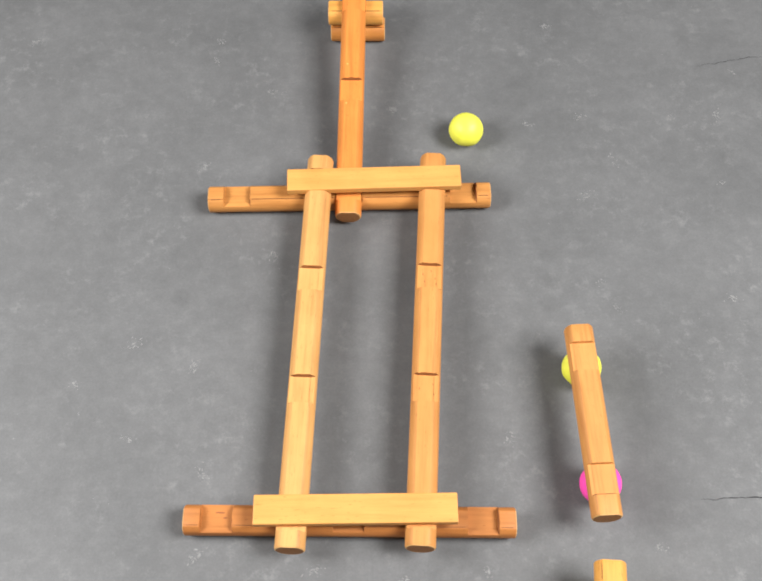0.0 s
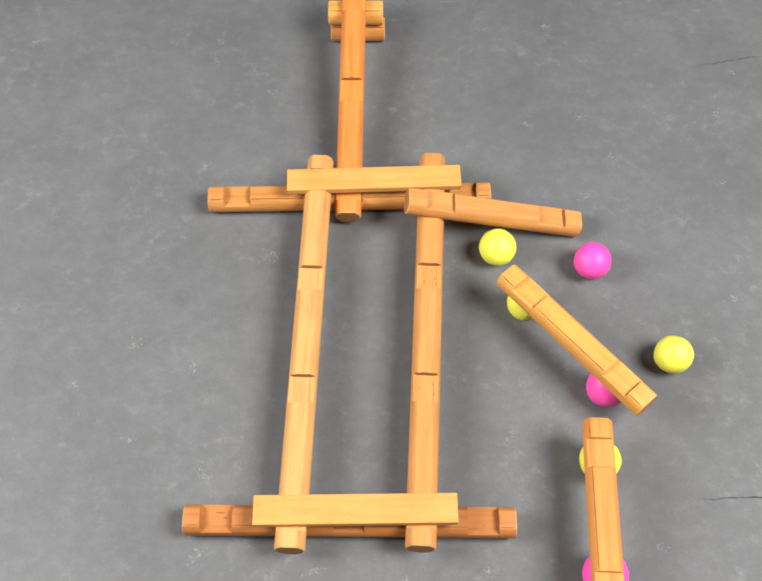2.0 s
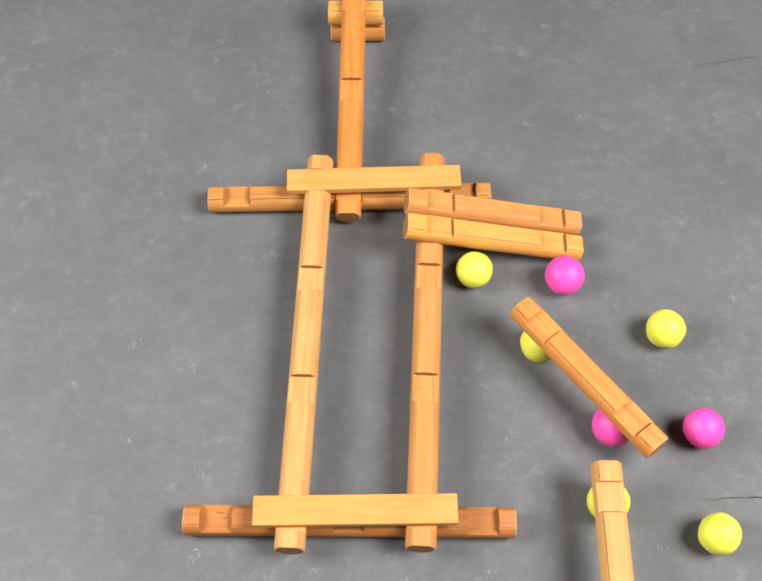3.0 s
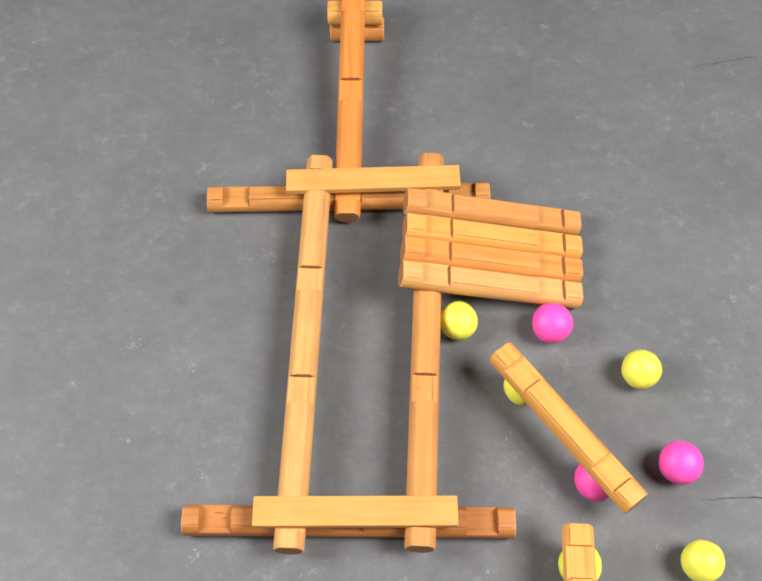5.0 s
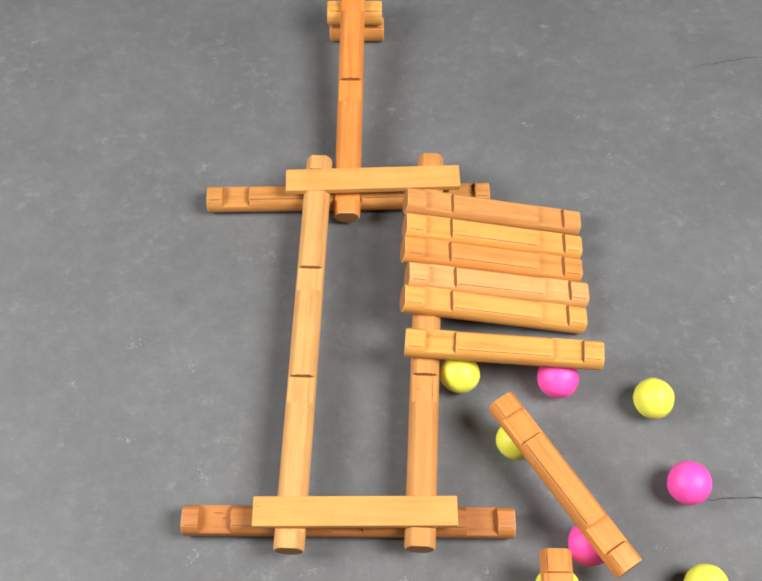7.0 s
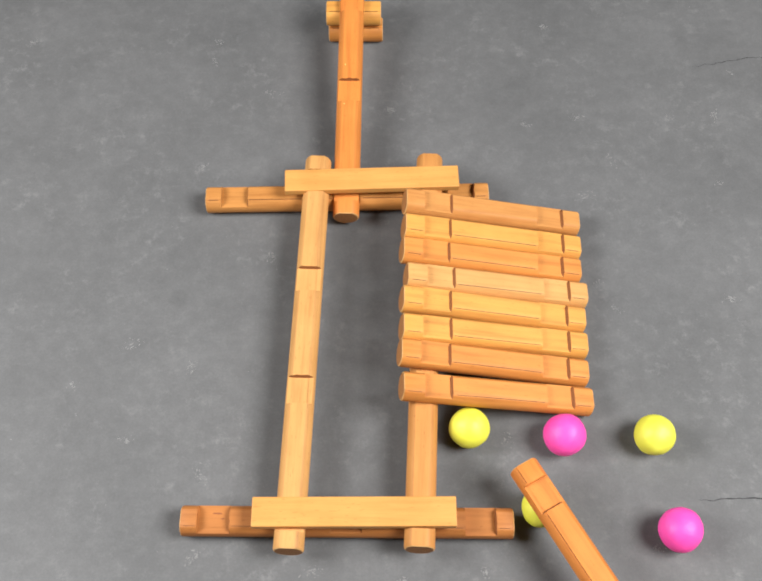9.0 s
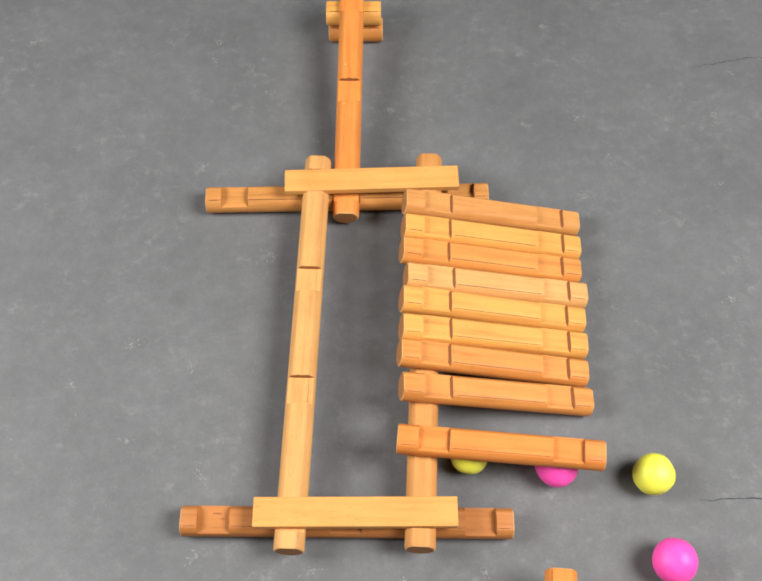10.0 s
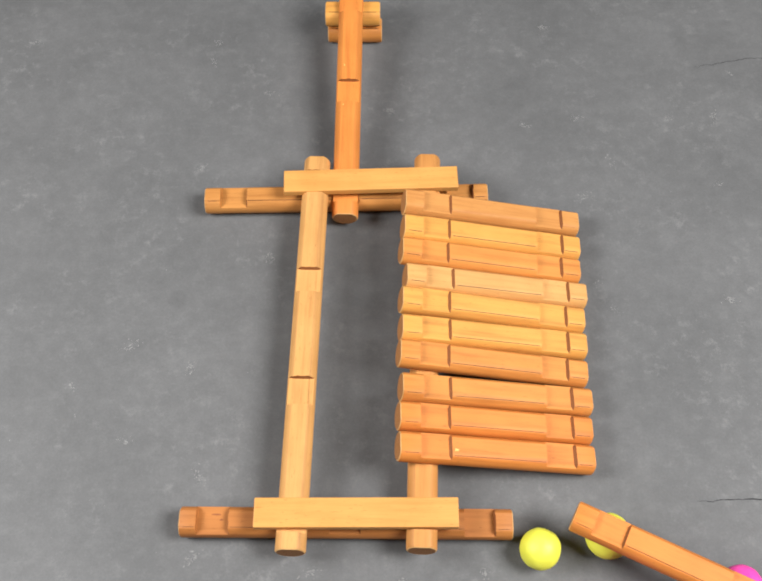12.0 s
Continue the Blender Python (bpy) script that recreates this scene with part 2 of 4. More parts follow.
def log_mesh(name, length, notches, material, seamed, seed, stacked):
    """A turned log with saw-cut notches above and below. A notch has a flat floor and a sloping wall, which is deepest in the middle."""
    rnd = random.Random(seed)
    bm = bmesh.new()
    top = LOW_FLAT if stacked else FLAT
    full = section(top, seamed, flat=top)
    e = length / 2
    stations = [[(x, y * s, z * s) for y, z in full] for x, s in ((-e, 0.90), (-e + 0.0004, 0.965), (-e + 0.0011, 1.0))]
    walls = set()
    for c in notches:
        outer = not stacked and abs(c) > e - 0.03
        cut = section(NOTCH if outer else SHALLOW, False, -SOLE if stacked else -NOTCH, top)
        a, b = c - CUT + rnd.uniform(-0.0005, 0.0005), c + CUT + rnd.uniform(-0.0005, 0.0005)
        lean = rnd.uniform(0.40, 0.52) if stacked else 0.18
        chew = 0.0 if stacked else 0.00035
        stations.append([(a, y, z) for y, z in full])
        stations.append([(a + 0.0002, y, z) for y, z in cut])
        walls.add(len(stations))
        stations.append([(b - lean * (zf - zc) if zc > 0 else b - 0.0002, y, zc) for (y, zc), (_, zf) in zip(cut, full)])
        stations.append([(b + (rnd.uniform(-chew, chew) if zf > zc > 0 else 0), y, zf) for (y, zf), (_, zc) in zip(full, cut)])
    stations += [[(x, y * s, z * s) for y, z in full] for x, s in ((e - 0.0011, 1.0), (e - 0.0004, 0.965), (e, 0.90))]
    rings = [[bm.verts.new(p) for p in st] for st in stations]
    count, last = len(full), len(rings) - 2
    for k, (a, b) in enumerate(zip(rings, rings[1:])):
        for i in range(count):
            j = (i + 1) % count
            f = bm.faces.new((a[i], a[j], b[j], b[i]))
            cross = k in walls and max(b[i].co.z - a[i].co.z, b[j].co.z - a[j].co.z) > 0.00005
            f.smooth, f.material_index = True, 1 if k in (0, last) else 2 if cross else 0
    bmesh.ops.remove_doubles(bm, verts=bm.verts[:], dist=0.00002)
    bmesh.ops.recalc_face_normals(bm, faces=bm.faces)
    for ed in bm.edges:
        if len(ed.link_faces) == 2 and ed.calc_face_angle(0) > radians(24):
            ed.smooth = False
    return mesh_of(name, bm, material)


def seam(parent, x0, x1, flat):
    """Dark strip in the side, close under the flat's edge: the step's shade as a solid line."""
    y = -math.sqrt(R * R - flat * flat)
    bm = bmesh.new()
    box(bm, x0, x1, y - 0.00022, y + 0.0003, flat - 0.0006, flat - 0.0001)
    part("seam", bm, STEP_SHADE, parent, "fine dark line of painted shade along the flat")


def end_grain(parent, x, side, seed, flat):
    """The sawn end: a disc a little dished, with its own darker grain."""
    rnd = random.Random(seed * 7 + side)
    bm = bmesh.new()
    rim = [bm.verts.new((x - side * 0.00002, y * 0.902, z * 0.902)) for y, z in section(flat, False, flat=flat)]
    inner = [bm.verts.new((x - side * rnd.uniform(0.0, 0.00018), v.co.y * 0.55, v.co.z * 0.55)) for v in rim]
    mid = bm.verts.new((x - side * 0.0001, 0, 0))
    n = len(rim)
    for i in range(n):
        j = (i + 1) % n
        bm.faces.new((rim[i], rim[j], inner[j], inner[i]))
        bm.faces.new((inner[i], inner[j], mid))
    bmesh.ops.remove_doubles(bm, verts=bm.verts[:], dist=0.00002)
    bmesh.ops.recalc_face_normals(bm, faces=bm.faces)
    part("end_grain", bm, END, parent, "darker sawn end grain")


def toy_log(length, notches, material, m, label, group, seamed=True, ends=True):
    global log_count
    log_count += 1
    ob = new("toy_log", log_mesh("toy_log", length, notches, [material, WORN, SHADED_SAWN], seamed, log_count, group == "stacked logs"))
    ob.matrix_basis = m
    for side in (-1, 1):
        end_grain(ob, side * length / 2, side, log_count, LOW_FLAT if group == "stacked logs" else FLAT)
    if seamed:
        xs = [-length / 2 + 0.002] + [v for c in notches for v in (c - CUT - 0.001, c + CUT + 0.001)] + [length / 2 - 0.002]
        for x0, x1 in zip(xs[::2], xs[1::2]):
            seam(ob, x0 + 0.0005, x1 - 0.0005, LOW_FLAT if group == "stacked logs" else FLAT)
    return tagged(ob, label, "toy log", group)


def spot(parent, name, x, y, z, rx, ry, material, label, seed):
    """A small flake or knot on the wood, a little proud of it."""
    rnd = random.Random(seed)
    bm = bmesh.new()
    rim = []
    for i in range(9):
        a, k = 2 * math.pi * i / 9, rnd.uniform(0.6, 1.1)
        rim.append(bm.verts.new((x + rx * k * math.cos(a), y + ry * k * math.sin(a), z + 0.00004)))
    top = bm.verts.new((x, y, z + 0.00012))
    for p, q in zip(rim, rim[1:] + rim[:1]):
        bm.faces.new((p, q, top))
    part(name, bm, material, parent, label)


log_count = 0
P3 = 0.0762
LONG, MIDDLE = [-1.5 * P3, -0.5 * P3, 0.5 * P3, 1.5 * P3 - 0.0016], [-P3, 0, P3]
SHORT = [-P3 / 2, P3 / 2]
things = {}
BASE = "logs of the frame"
foot = toy_log(0.1905, MIDDLE, BROWN, pose(-0.0179, 0.1737, BELLY, 0, 0, -0.5), "brown-stained wooden toy log lying on the slate under two long logs", BASE)
toy_log(0.1905, MIDDLE, OCHRE, pose(-0.0212, 0.3977, BELLY, 0, 0, 1.1), "ochre-stained wooden toy log lying crosswise on the slate", BASE)
things["post_west"] = toy_log(0.2668, LONG, STRAW, pose(-0.0460, 0.2872, 0.0192, 0, 0, 87.83), "long honey-coloured notched wooden toy log bridging two logs", BASE, False)
things["post_east"] = toy_log(0.2676, LONG, TAN, pose(0.02875, 0.2886, 0.0192, 0, 0, 87.09), "long tan-orange notched toy log that carries the stack", BASE, False)
neck = toy_log(0.1905, MIDDLE, ORANGE, pose(-0.0206, 0.4737, 0.0243, 0, -7.1, 89.2), "orange-stained wooden toy log leaning up onto two short logs", BASE, False)
toy_log(0.0400, [], AMBER, pose(-0.0172, 0.5490, BELLY, 0, 0, 0), "short amber toy log lying on the slate", BASE)
toy_log(0.0400, [], HONEY, pose(-0.0185, 0.5500, 2 * BELLY + FLAT, 0, 0, 0), "short honey-coloured toy log on top of another", BASE)


def flat_slat(length, width, thick, m, label):
    bm = bmesh.new()
    box(bm, -length / 2, length / 2, -width / 2, width / 2, 0, thick)
    bmesh.ops.bevel(bm, geom=bm.edges[:], offset=0.0006, segments=2, affect="EDGES", profile=0.5)
    ob = new("flat_slat", mesh_of("flat_slat", bm, SLAT))
    ob.matrix_basis = m
    for side in (-1, 1):
        bm = bmesh.new()
        x = side * length / 2
        box(bm, min(x - side * 0.0006, x + side * 0.00008), max(x - side * 0.0006, x + side * 0.00008), -width / 2 + 0.0008, width / 2 - 0.0008, 0.0008, thick - 0.0008)
        part("end_grain", bm, END, ob, "darker sawn end grain")
    return tagged(ob, label, "wooden slat", "slats across the long logs")


flat_slat(0.1156, 0.0170, 0.0052, pose(-0.0046, 0.4010, 0.0224, 0, 0, 1.9), "light flat wooden slat across the notched log ends")
things["slat"] = flat_slat(0.1150, 0.0172, 0.0052, pose(-0.0143, 0.1757, 0.0224, 0, 0, 0.7), "light flat wooden slat across the notched log ends")

# ---- the logs that ride in on clay balls and are stacked ----
CARRIED = [(TAN, "tan-orange"), (HONEY, "honey-yellow"), (AMBER, "amber-orange"), (PALE, "pale honey"), (HONEY, "honey-yellow"),
           (HONEY, "honey-yellow"), (AMBER, "amber-orange"), (AMBER, "amber-brown"), (ORANGE, "orange"), (ORANGE, "deep orange"), (ORANGE, "orange")]
for i, (mat, tint) in enumerate(CARRIED, 1):
    where = "leaning on the long log" if i < 11 else "rolling in on two clay balls"
    things["log_%d" % i] = toy_log(0.1186, SHORT, mat, pose(0, 0, 1), tint + " notched wooden toy log " + where, "stacked logs", i > 1)

for i, (x, y) in enumerate([(0.0405, 0.0042), (0.0375, -0.0036), (0.0352, 0.0030), (0.0430, -0.0010), (0.0335, -0.0044), (-0.0355, -0.0042), (-0.0385, 0.0038), (-0.0420, -0.0050)]):
    spot(things["post_east"], "split", x, y, SHALLOW, 0.0011, 0.00028, KNOT, "small dark split in the wood", 40 + i)
spot(foot, "knot", -0.0745, 0.0035, NOTCH, 0.0030, 0.0006, KNOT, "dark knot in the wood", 5)
spot(foot, "knot", -0.0715, 0.0005, NOTCH, 0.0013, 0.0006, KNOT, "dark knot in the wood", 6)
spot(neck, "chip", 0.0205, 0.0032, FLAT, 0.0009, 0.0005, CHIP, "pale chip in the stain", 7)
spot(neck, "chip", -0.0115, 0.0032, FLAT, 0.0006, 0.0005, CHIP, "pale chip in the stain", 8)
spot(things["log_10"], "chip", -0.0262, -0.0022, LOW_FLAT, 0.0016, 0.0010, CHIP, "pale yellow chip in the stain", 9)


def clay_ball(kind, number):
    """A hand-rolled ball, a little out of round."""
    rad = {"Y0": 0.0119, "P1": 0.0121, "Y2": 0.0118, "Y9": 0.0115, "Y10": 0.0117, "Y11": 0.0131}.get(kind + str(number), {"Y": 0.0122, "P": 0.0127}[kind])
    bm = bmesh.new()
    bmesh.ops.create_icosphere(bm, subdivisions=4, radius=rad)
    seed = Vector((number * 3.1, 7.7 if kind == "Y" else 1.3, number * 0.7))
    for v in bm.verts:
        d = v.co.normalized()
        v.co *= 1 + 0.042 * noise.noise(d * 1.2 + seed) + 0.018 * noise.noise(d * 3.2 + seed)
    for f in bm.faces:
        f.smooth = True
    ob = new("clay_ball", mesh_of("clay_ball", bm, YELLOW if kind == "Y" else PINK))
    return tagged(ob, ("bright yellow" if kind == "Y" else "bright pink") + " modelling clay ball rolling on the slate", "clay ball", "clay balls")


for i in range(12):
    for kind in "YP":
        if i or kind == "Y":
            things["ball_%s%d" % (kind, i)] = clay_ball(kind, i)


# ---- what moves ----
def motions():
    walk(things["post_west"], [(0, pose(-0.0460, 0.2872, 0.0192, 0, 0, 87.83)), (9, pose(-0.0456, 0.2872, 0.0192, 0, 0, 88.0)), (12, pose(-0.0448, 0.2872, 0.0192, 0, 0, 88.4))])
    walk(things["post_east"], [(0, pose(0.02875, 0.2886, 0.0192, 0, 0, 87.09)), (3, pose(0.0286, 0.2886, 0.0192, 0, 0, 87.3)), (9, pose(0.0288, 0.2886, 0.0192, 0, 0, 87.5)), (12, pose(0.0292, 0.2886, 0.0192, 0, 0, 88.1))])
    walk(things["slat"], [(0, pose(-0.0143, 0.1757, 0.0224, 0, 0, 0.7)), (3, pose(-0.0143, 0.1752, 0.0224, 0, 0, 0.7)), (5, pose(-0.0138, 0.1745, 0.0224, 0, 0, 0.2)), (9, pose(-0.0136, 0.1745, 0.0224, 0, 0, 0.2)), (10, pose(-0.0128, 0.1745, 0.0224, 0, 0, 0.2)), (12, pose(-0.0118, 0.1746, 0.0224, 0, 0, 0.1))])
    walk(things["log_1"], [(0, pose(0.1234, 0.2289, 0.0282, 0.0, 0.0, -87.3)), (0.2, pose(0.1272, 0.2452, 0.0282, 0.0, 0.0, -80.3)), (0.5, pose(0.1263, 0.2756, 0.0282, 0.0, 0.0, -64.7)), (0.7, pose(0.1256, 0.2916, 0.0282, 0.0, 0.0, -55.4)), (1, pose(0.1172, 0.3141, 0.0282, 0.0, 0.0, -41.1)), (1.2, pose(0.1076, 0.3263, 0.0282, 0.0, 0.0, -26.0)), (1.5, pose(0.0893, 0.3471, 0.032, 0.0, 0.0, -6.0)), (1.7, pose(0.0768, 0.3640, 0.032, 0.0, 0.0, -5.4)), (1.8, pose(0.0745, 0.3775, 0.0206, 0.0, 13.2, -0.4)), (12, pose(0.0745, 0.3775, 0.0206, 0.0, 13.2, -0.4))])
    walk(things["log_2"], [(0, pose(0.1211, 0.086, 0.0282, 0.0, 0.0, -93.8)), (0.2, pose(0.1231, 0.1015, 0.0282, 0.0, 0.0, -94.5)), (0.5, pose(0.1267, 0.1366, 0.0282, 0.0, 0.0, -92.1)), (0.7, pose(0.1275, 0.1567, 0.0282, 0.0, 0.0, -92.3)), (1, pose(0.1317, 0.1878, 0.0282, 0.0, 0.0, -85.4)), (1.2, pose(0.1333, 0.2072, 0.0282, 0.0, 0.0, -78.6)), (1.5, pose(0.1279, 0.2407, 0.0282, 0.0, 0.0, -67.6)), (1.7, pose(0.1251, 0.2574, 0.0282, 0.0, 0.0, -62.5)), (2, pose(0.1178, 0.2817, 0.0282, 0.0, 0.0, -48.9)), (2.2, pose(0.1096, 0.2918, 0.0282, 0.0, 0.0, -41.9)), (2.5, pose(0.0997, 0.3137, 0.0282, 0.0, 0.0, -22.9)), (2.7, pose(0.0927, 0.3323, 0.032, 0.0, 0.0, -7.8)), (2.9, pose(0.0767, 0.3459, 0.032, 0.0, 0.0, -7.6)), (3, pose(0.0737, 0.3583, 0.0206, 0.0, 13.2, -0.5)), (12, pose(0.0737, 0.3583, 0.0206, 0.0, 13.2, -0.5))])
    walk(things["log_3"], [(0, pose(0.1265, -0.0849, 0.0282, 0.0, 0.0, -93.3)), (1.5, pose(0.1185, 0.1101, 0.0282, 0.0, 0.0, -93.3)), (1.7, pose(0.1209, 0.1309, 0.0282, 0.0, 0.0, -91.5)), (2, pose(0.1241, 0.168, 0.0282, 0.0, 0.0, -92.0)), (2.2, pose(0.1253, 0.1838, 0.0282, 0.0, 0.0, -90.6)), (2.5, pose(0.1274, 0.2196, 0.0282, 0.0, 0.0, -76.0)), (2.7, pose(0.1287, 0.2343, 0.0282, 0.0, 0.0, -63.9)), (3, pose(0.1229, 0.2572, 0.0282, 0.0, 0.0, -51.6)), (3.2, pose(0.1138, 0.2709, 0.0282, 0.0, 0.0, -42.8)), (3.5, pose(0.1024, 0.2925, 0.0282, 0.0, 0.0, -24.0)), (3.7, pose(0.0879, 0.3155, 0.032, 0.0, 0.0, -8.0)), (3.9, pose(0.0723, 0.3409, 0.0206, 0.0, 13.2, -0.5)), (12, pose(0.0723, 0.3409, 0.0206, 0.0, 13.2, -0.5))])
    walk(things["log_4"], [(0, pose(0.1281, -0.2376, 0.0282, 0.0, 0.0, -95.0)), (2.5, pose(0.1201, 0.0874, 0.0282, 0.0, 0.0, -95.0)), (2.7, pose(0.1221, 0.1075, 0.0282, 0.0, 0.0, -95.1)), (3, pose(0.1283, 0.1421, 0.0282, 0.0, 0.0, -90.4)), (3.2, pose(0.1295, 0.1651, 0.0282, 0.0, 0.0, -86.8)), (3.6, pose(0.125, 0.2043, 0.0282, 0.0, 0.0, -75.1)), (4, pose(0.122, 0.239, 0.0282, 0.0, 0.0, -52.0)), (4.4, pose(0.106, 0.2691, 0.0282, 0.0, 0.0, -32.4)), (4.8, pose(0.0844, 0.2887, 0.032, 0.0, 0.0, -15.4)), (4.9, pose(0.0731, 0.2994, 0.032, 0.0, 0.0, -3.4)), (5, pose(0.0708, 0.3232, 0.0206, 0.0, 13.2, -0.5)), (5.5, pose(0.0748, 0.3224, 0.0206, 0.0, 13.2, 0.0)), (12, pose(0.0748, 0.3224, 0.0206, 0.0, 13.2, 0.0))])
    walk(things["log_5"], [(0, pose(0.1157, -0.4098, 0.0282, 0.0, 0.0, -93.1)), (4, pose(0.1077, 0.1102, 0.0282, 0.0, 0.0, -93.1)), (4.4, pose(0.114, 0.1542, 0.0282, 0.0, 0.0, -87.1)), (4.8, pose(0.1131, 0.2033, 0.0282, 0.0, 0.0, -67.4)), (5, pose(0.1084, 0.2252, 0.0282, 0.0, 0.0, -53.0)), (5.2, pose(0.1066, 0.2395, 0.0282, 0.0, 0.0, -42.5)), (5.5, pose(0.0968, 0.2583, 0.0282, 0.0, 0.0, -18.2)), (5.7, pose(0.0873, 0.2691, 0.032, 0.0, 0.0, -15.1)), (5.8, pose(0.0820, 0.2700, 0.032, 0.0, 0.0, -14.4)), (5.9, pose(0.0704, 0.2775, 0.032, 0.0, 0.0, -6.8)), (6, pose(0.0719, 0.3054, 0.0206, 0.0, 13.2, -0.9)), (12, pose(0.0719, 0.3054, 0.0206, 0.0, 13.2, -0.9))])
    walk(things["log_6"], [(0, pose(0.1122, -0.5426, 0.0282, 0.0, 0.0, -93.9)), (4.8, pose(0.1042, 0.0814, 0.0282, 0.0, 0.0, -93.9)), (5, pose(0.1073, 0.1058, 0.0282, 0.0, 0.0, -92.3)), (5.2, pose(0.1101, 0.1226, 0.0282, 0.0, 0.0, -90.2)), (5.5, pose(0.1135, 0.1502, 0.0282, 0.0, 0.0, -83.7)), (5.7, pose(0.1178, 0.1687, 0.0282, 0.0, 0.0, -69.4)), (6, pose(0.1106, 0.2018, 0.0282, 0.0, 0.0, -58.6)), (6.2, pose(0.1072, 0.2164, 0.0282, 0.0, 0.0, -43.1)), (6.5, pose(0.0971, 0.2376, 0.0282, 0.0, 0.0, -22.2)), (6.7, pose(0.094, 0.2505, 0.0282, 0.0, 0.0, -9.5)), (7, pose(0.0745, 0.2726, 0.032, 0.0, 0.0, -4.5)), (7.1, pose(0.0716, 0.2867, 0.0206, 0.0, 13.2, -0.1)), (12, pose(0.0716, 0.2867, 0.0206, 0.0, 13.2, -0.1))])
    walk(things["log_7"], [(0, pose(0.1157, -0.6785, 0.0282, 0.0, 0.0, -92.4)), (6, pose(0.1077, 0.1015, 0.0282, 0.0, 0.0, -92.4)), (6.2, pose(0.1101, 0.1182, 0.0282, 0.0, 0.0, -90.4)), (6.5, pose(0.1123, 0.1433, 0.0282, 0.0, 0.0, -81.7)), (6.7, pose(0.1114, 0.1607, 0.0282, 0.0, 0.0, -72.8)), (7, pose(0.1037, 0.191, 0.0282, 0.0, 0.0, -56.7)), (7.2, pose(0.1006, 0.2044, 0.0282, 0.0, 0.0, -46.2)), (7.5, pose(0.0936, 0.2226, 0.0282, 0.0, 0.0, -25.2)), (7.8, pose(0.0758, 0.2542, 0.032, 0.0, 0.0, -6.4)), (8, pose(0.0703, 0.2688, 0.0206, 0.0, 13.2, -1.1)), (12, pose(0.0703, 0.2688, 0.0206, 0.0, 13.2, -1.1))])
    walk(things["log_8"], [(0, pose(0.1039, -0.8178, 0.0282, 0.0, 0.0, -90.5)), (7, pose(0.0959, 0.0922, 0.0282, 0.0, 0.0, -90.5)), (7.2, pose(0.0948, 0.1059, 0.0282, 0.0, 0.0, -92.2)), (7.5, pose(0.1, 0.1273, 0.0282, 0.0, 0.0, -84.3)), (7.8, pose(0.103, 0.1502, 0.0282, 0.0, 0.0, -72.1)), (8.1, pose(0.1033, 0.1795, 0.0282, 0.0, 0.0, -52.2)), (8.4, pose(0.0984, 0.2001, 0.0282, 0.0, 0.0, -29.3)), (8.8, pose(0.0755, 0.2259, 0.032, 0.0, 0.0, -6.5)), (8.9, pose(0.0724, 0.2389, 0.032, 0.0, 0.0, -2.5)), (9, pose(0.0713, 0.2483, 0.0206, 0.0, 13.2, 0.5)), (12, pose(0.0713, 0.2483, 0.0206, 0.0, 13.2, 0.5))])
    walk(things["log_9"], [(0, pose(0.1081, -0.9746, 0.0282, 0.0, 0.0, -90.8)), (8.1, pose(0.1001, 0.0784, 0.0282, 0.0, 0.0, -90.8)), (8.5, pose(0.1126, 0.1034, 0.0282, 0.0, 0.0, -79.6)), (8.8, pose(0.1125, 0.1211, 0.0282, 0.0, 0.0, -79.2)), (9, pose(0.112, 0.1493, 0.0282, 0.0, 0.0, -60.2)), (9.2, pose(0.1124, 0.1639, 0.0282, 0.0, 0.0, -42.2)), (9.5, pose(0.0985, 0.1847, 0.0282, 0.0, 0.0, -23.0)), (9.7, pose(0.0929, 0.1945, 0.0282, 0.0, 0.0, -11.1)), (10, pose(0.0700, 0.2106, 0.032, 0.0, 0.0, -5.1)), (10.1, pose(0.0709, 0.2224, 0.032, 0.0, 0.0, -5.5)), (10.2, pose(0.0696, 0.2299, 0.0206, 0.0, 13.2, 0.3)), (12, pose(0.0696, 0.2299, 0.0206, 0.0, 13.2, 0.3))])
    walk(things["log_10"], [(0, pose(0.1031, -1.2181, 0.0282, 0.0, 0.0, -94.2)), (10, pose(0.0951, 0.0819, 0.0282, 0.0, 0.0, -94.2)), (10.2, pose(0.0996, 0.0973, 0.0282, 0.0, 0.0, -90.7)), (10.5, pose(0.1091, 0.1245, 0.0282, 0.0, 0.0, -73.2)), (10.7, pose(0.1105, 0.139, 0.0282, 0.0, 0.0, -63.3)), (11, pose(0.0989, 0.1731, 0.0282, 0.0, 0.0, -32.7)), (11.2, pose(0.0937, 0.1894, 0.0282, 0.0, 0.0, -12.5)), (11.3, pose(0.0918, 0.1950, 0.032, 0.0, 0.0, -5.0)), (11.4, pose(0.0753, 0.2045, 0.032, 0.0, 0.0, -5.8)), (11.5, pose(0.0694, 0.2116, 0.0206, 0.0, 13.2, 0.5)), (12, pose(0.0694, 0.2116, 0.0206, 0.0, 13.2, 0.5))])
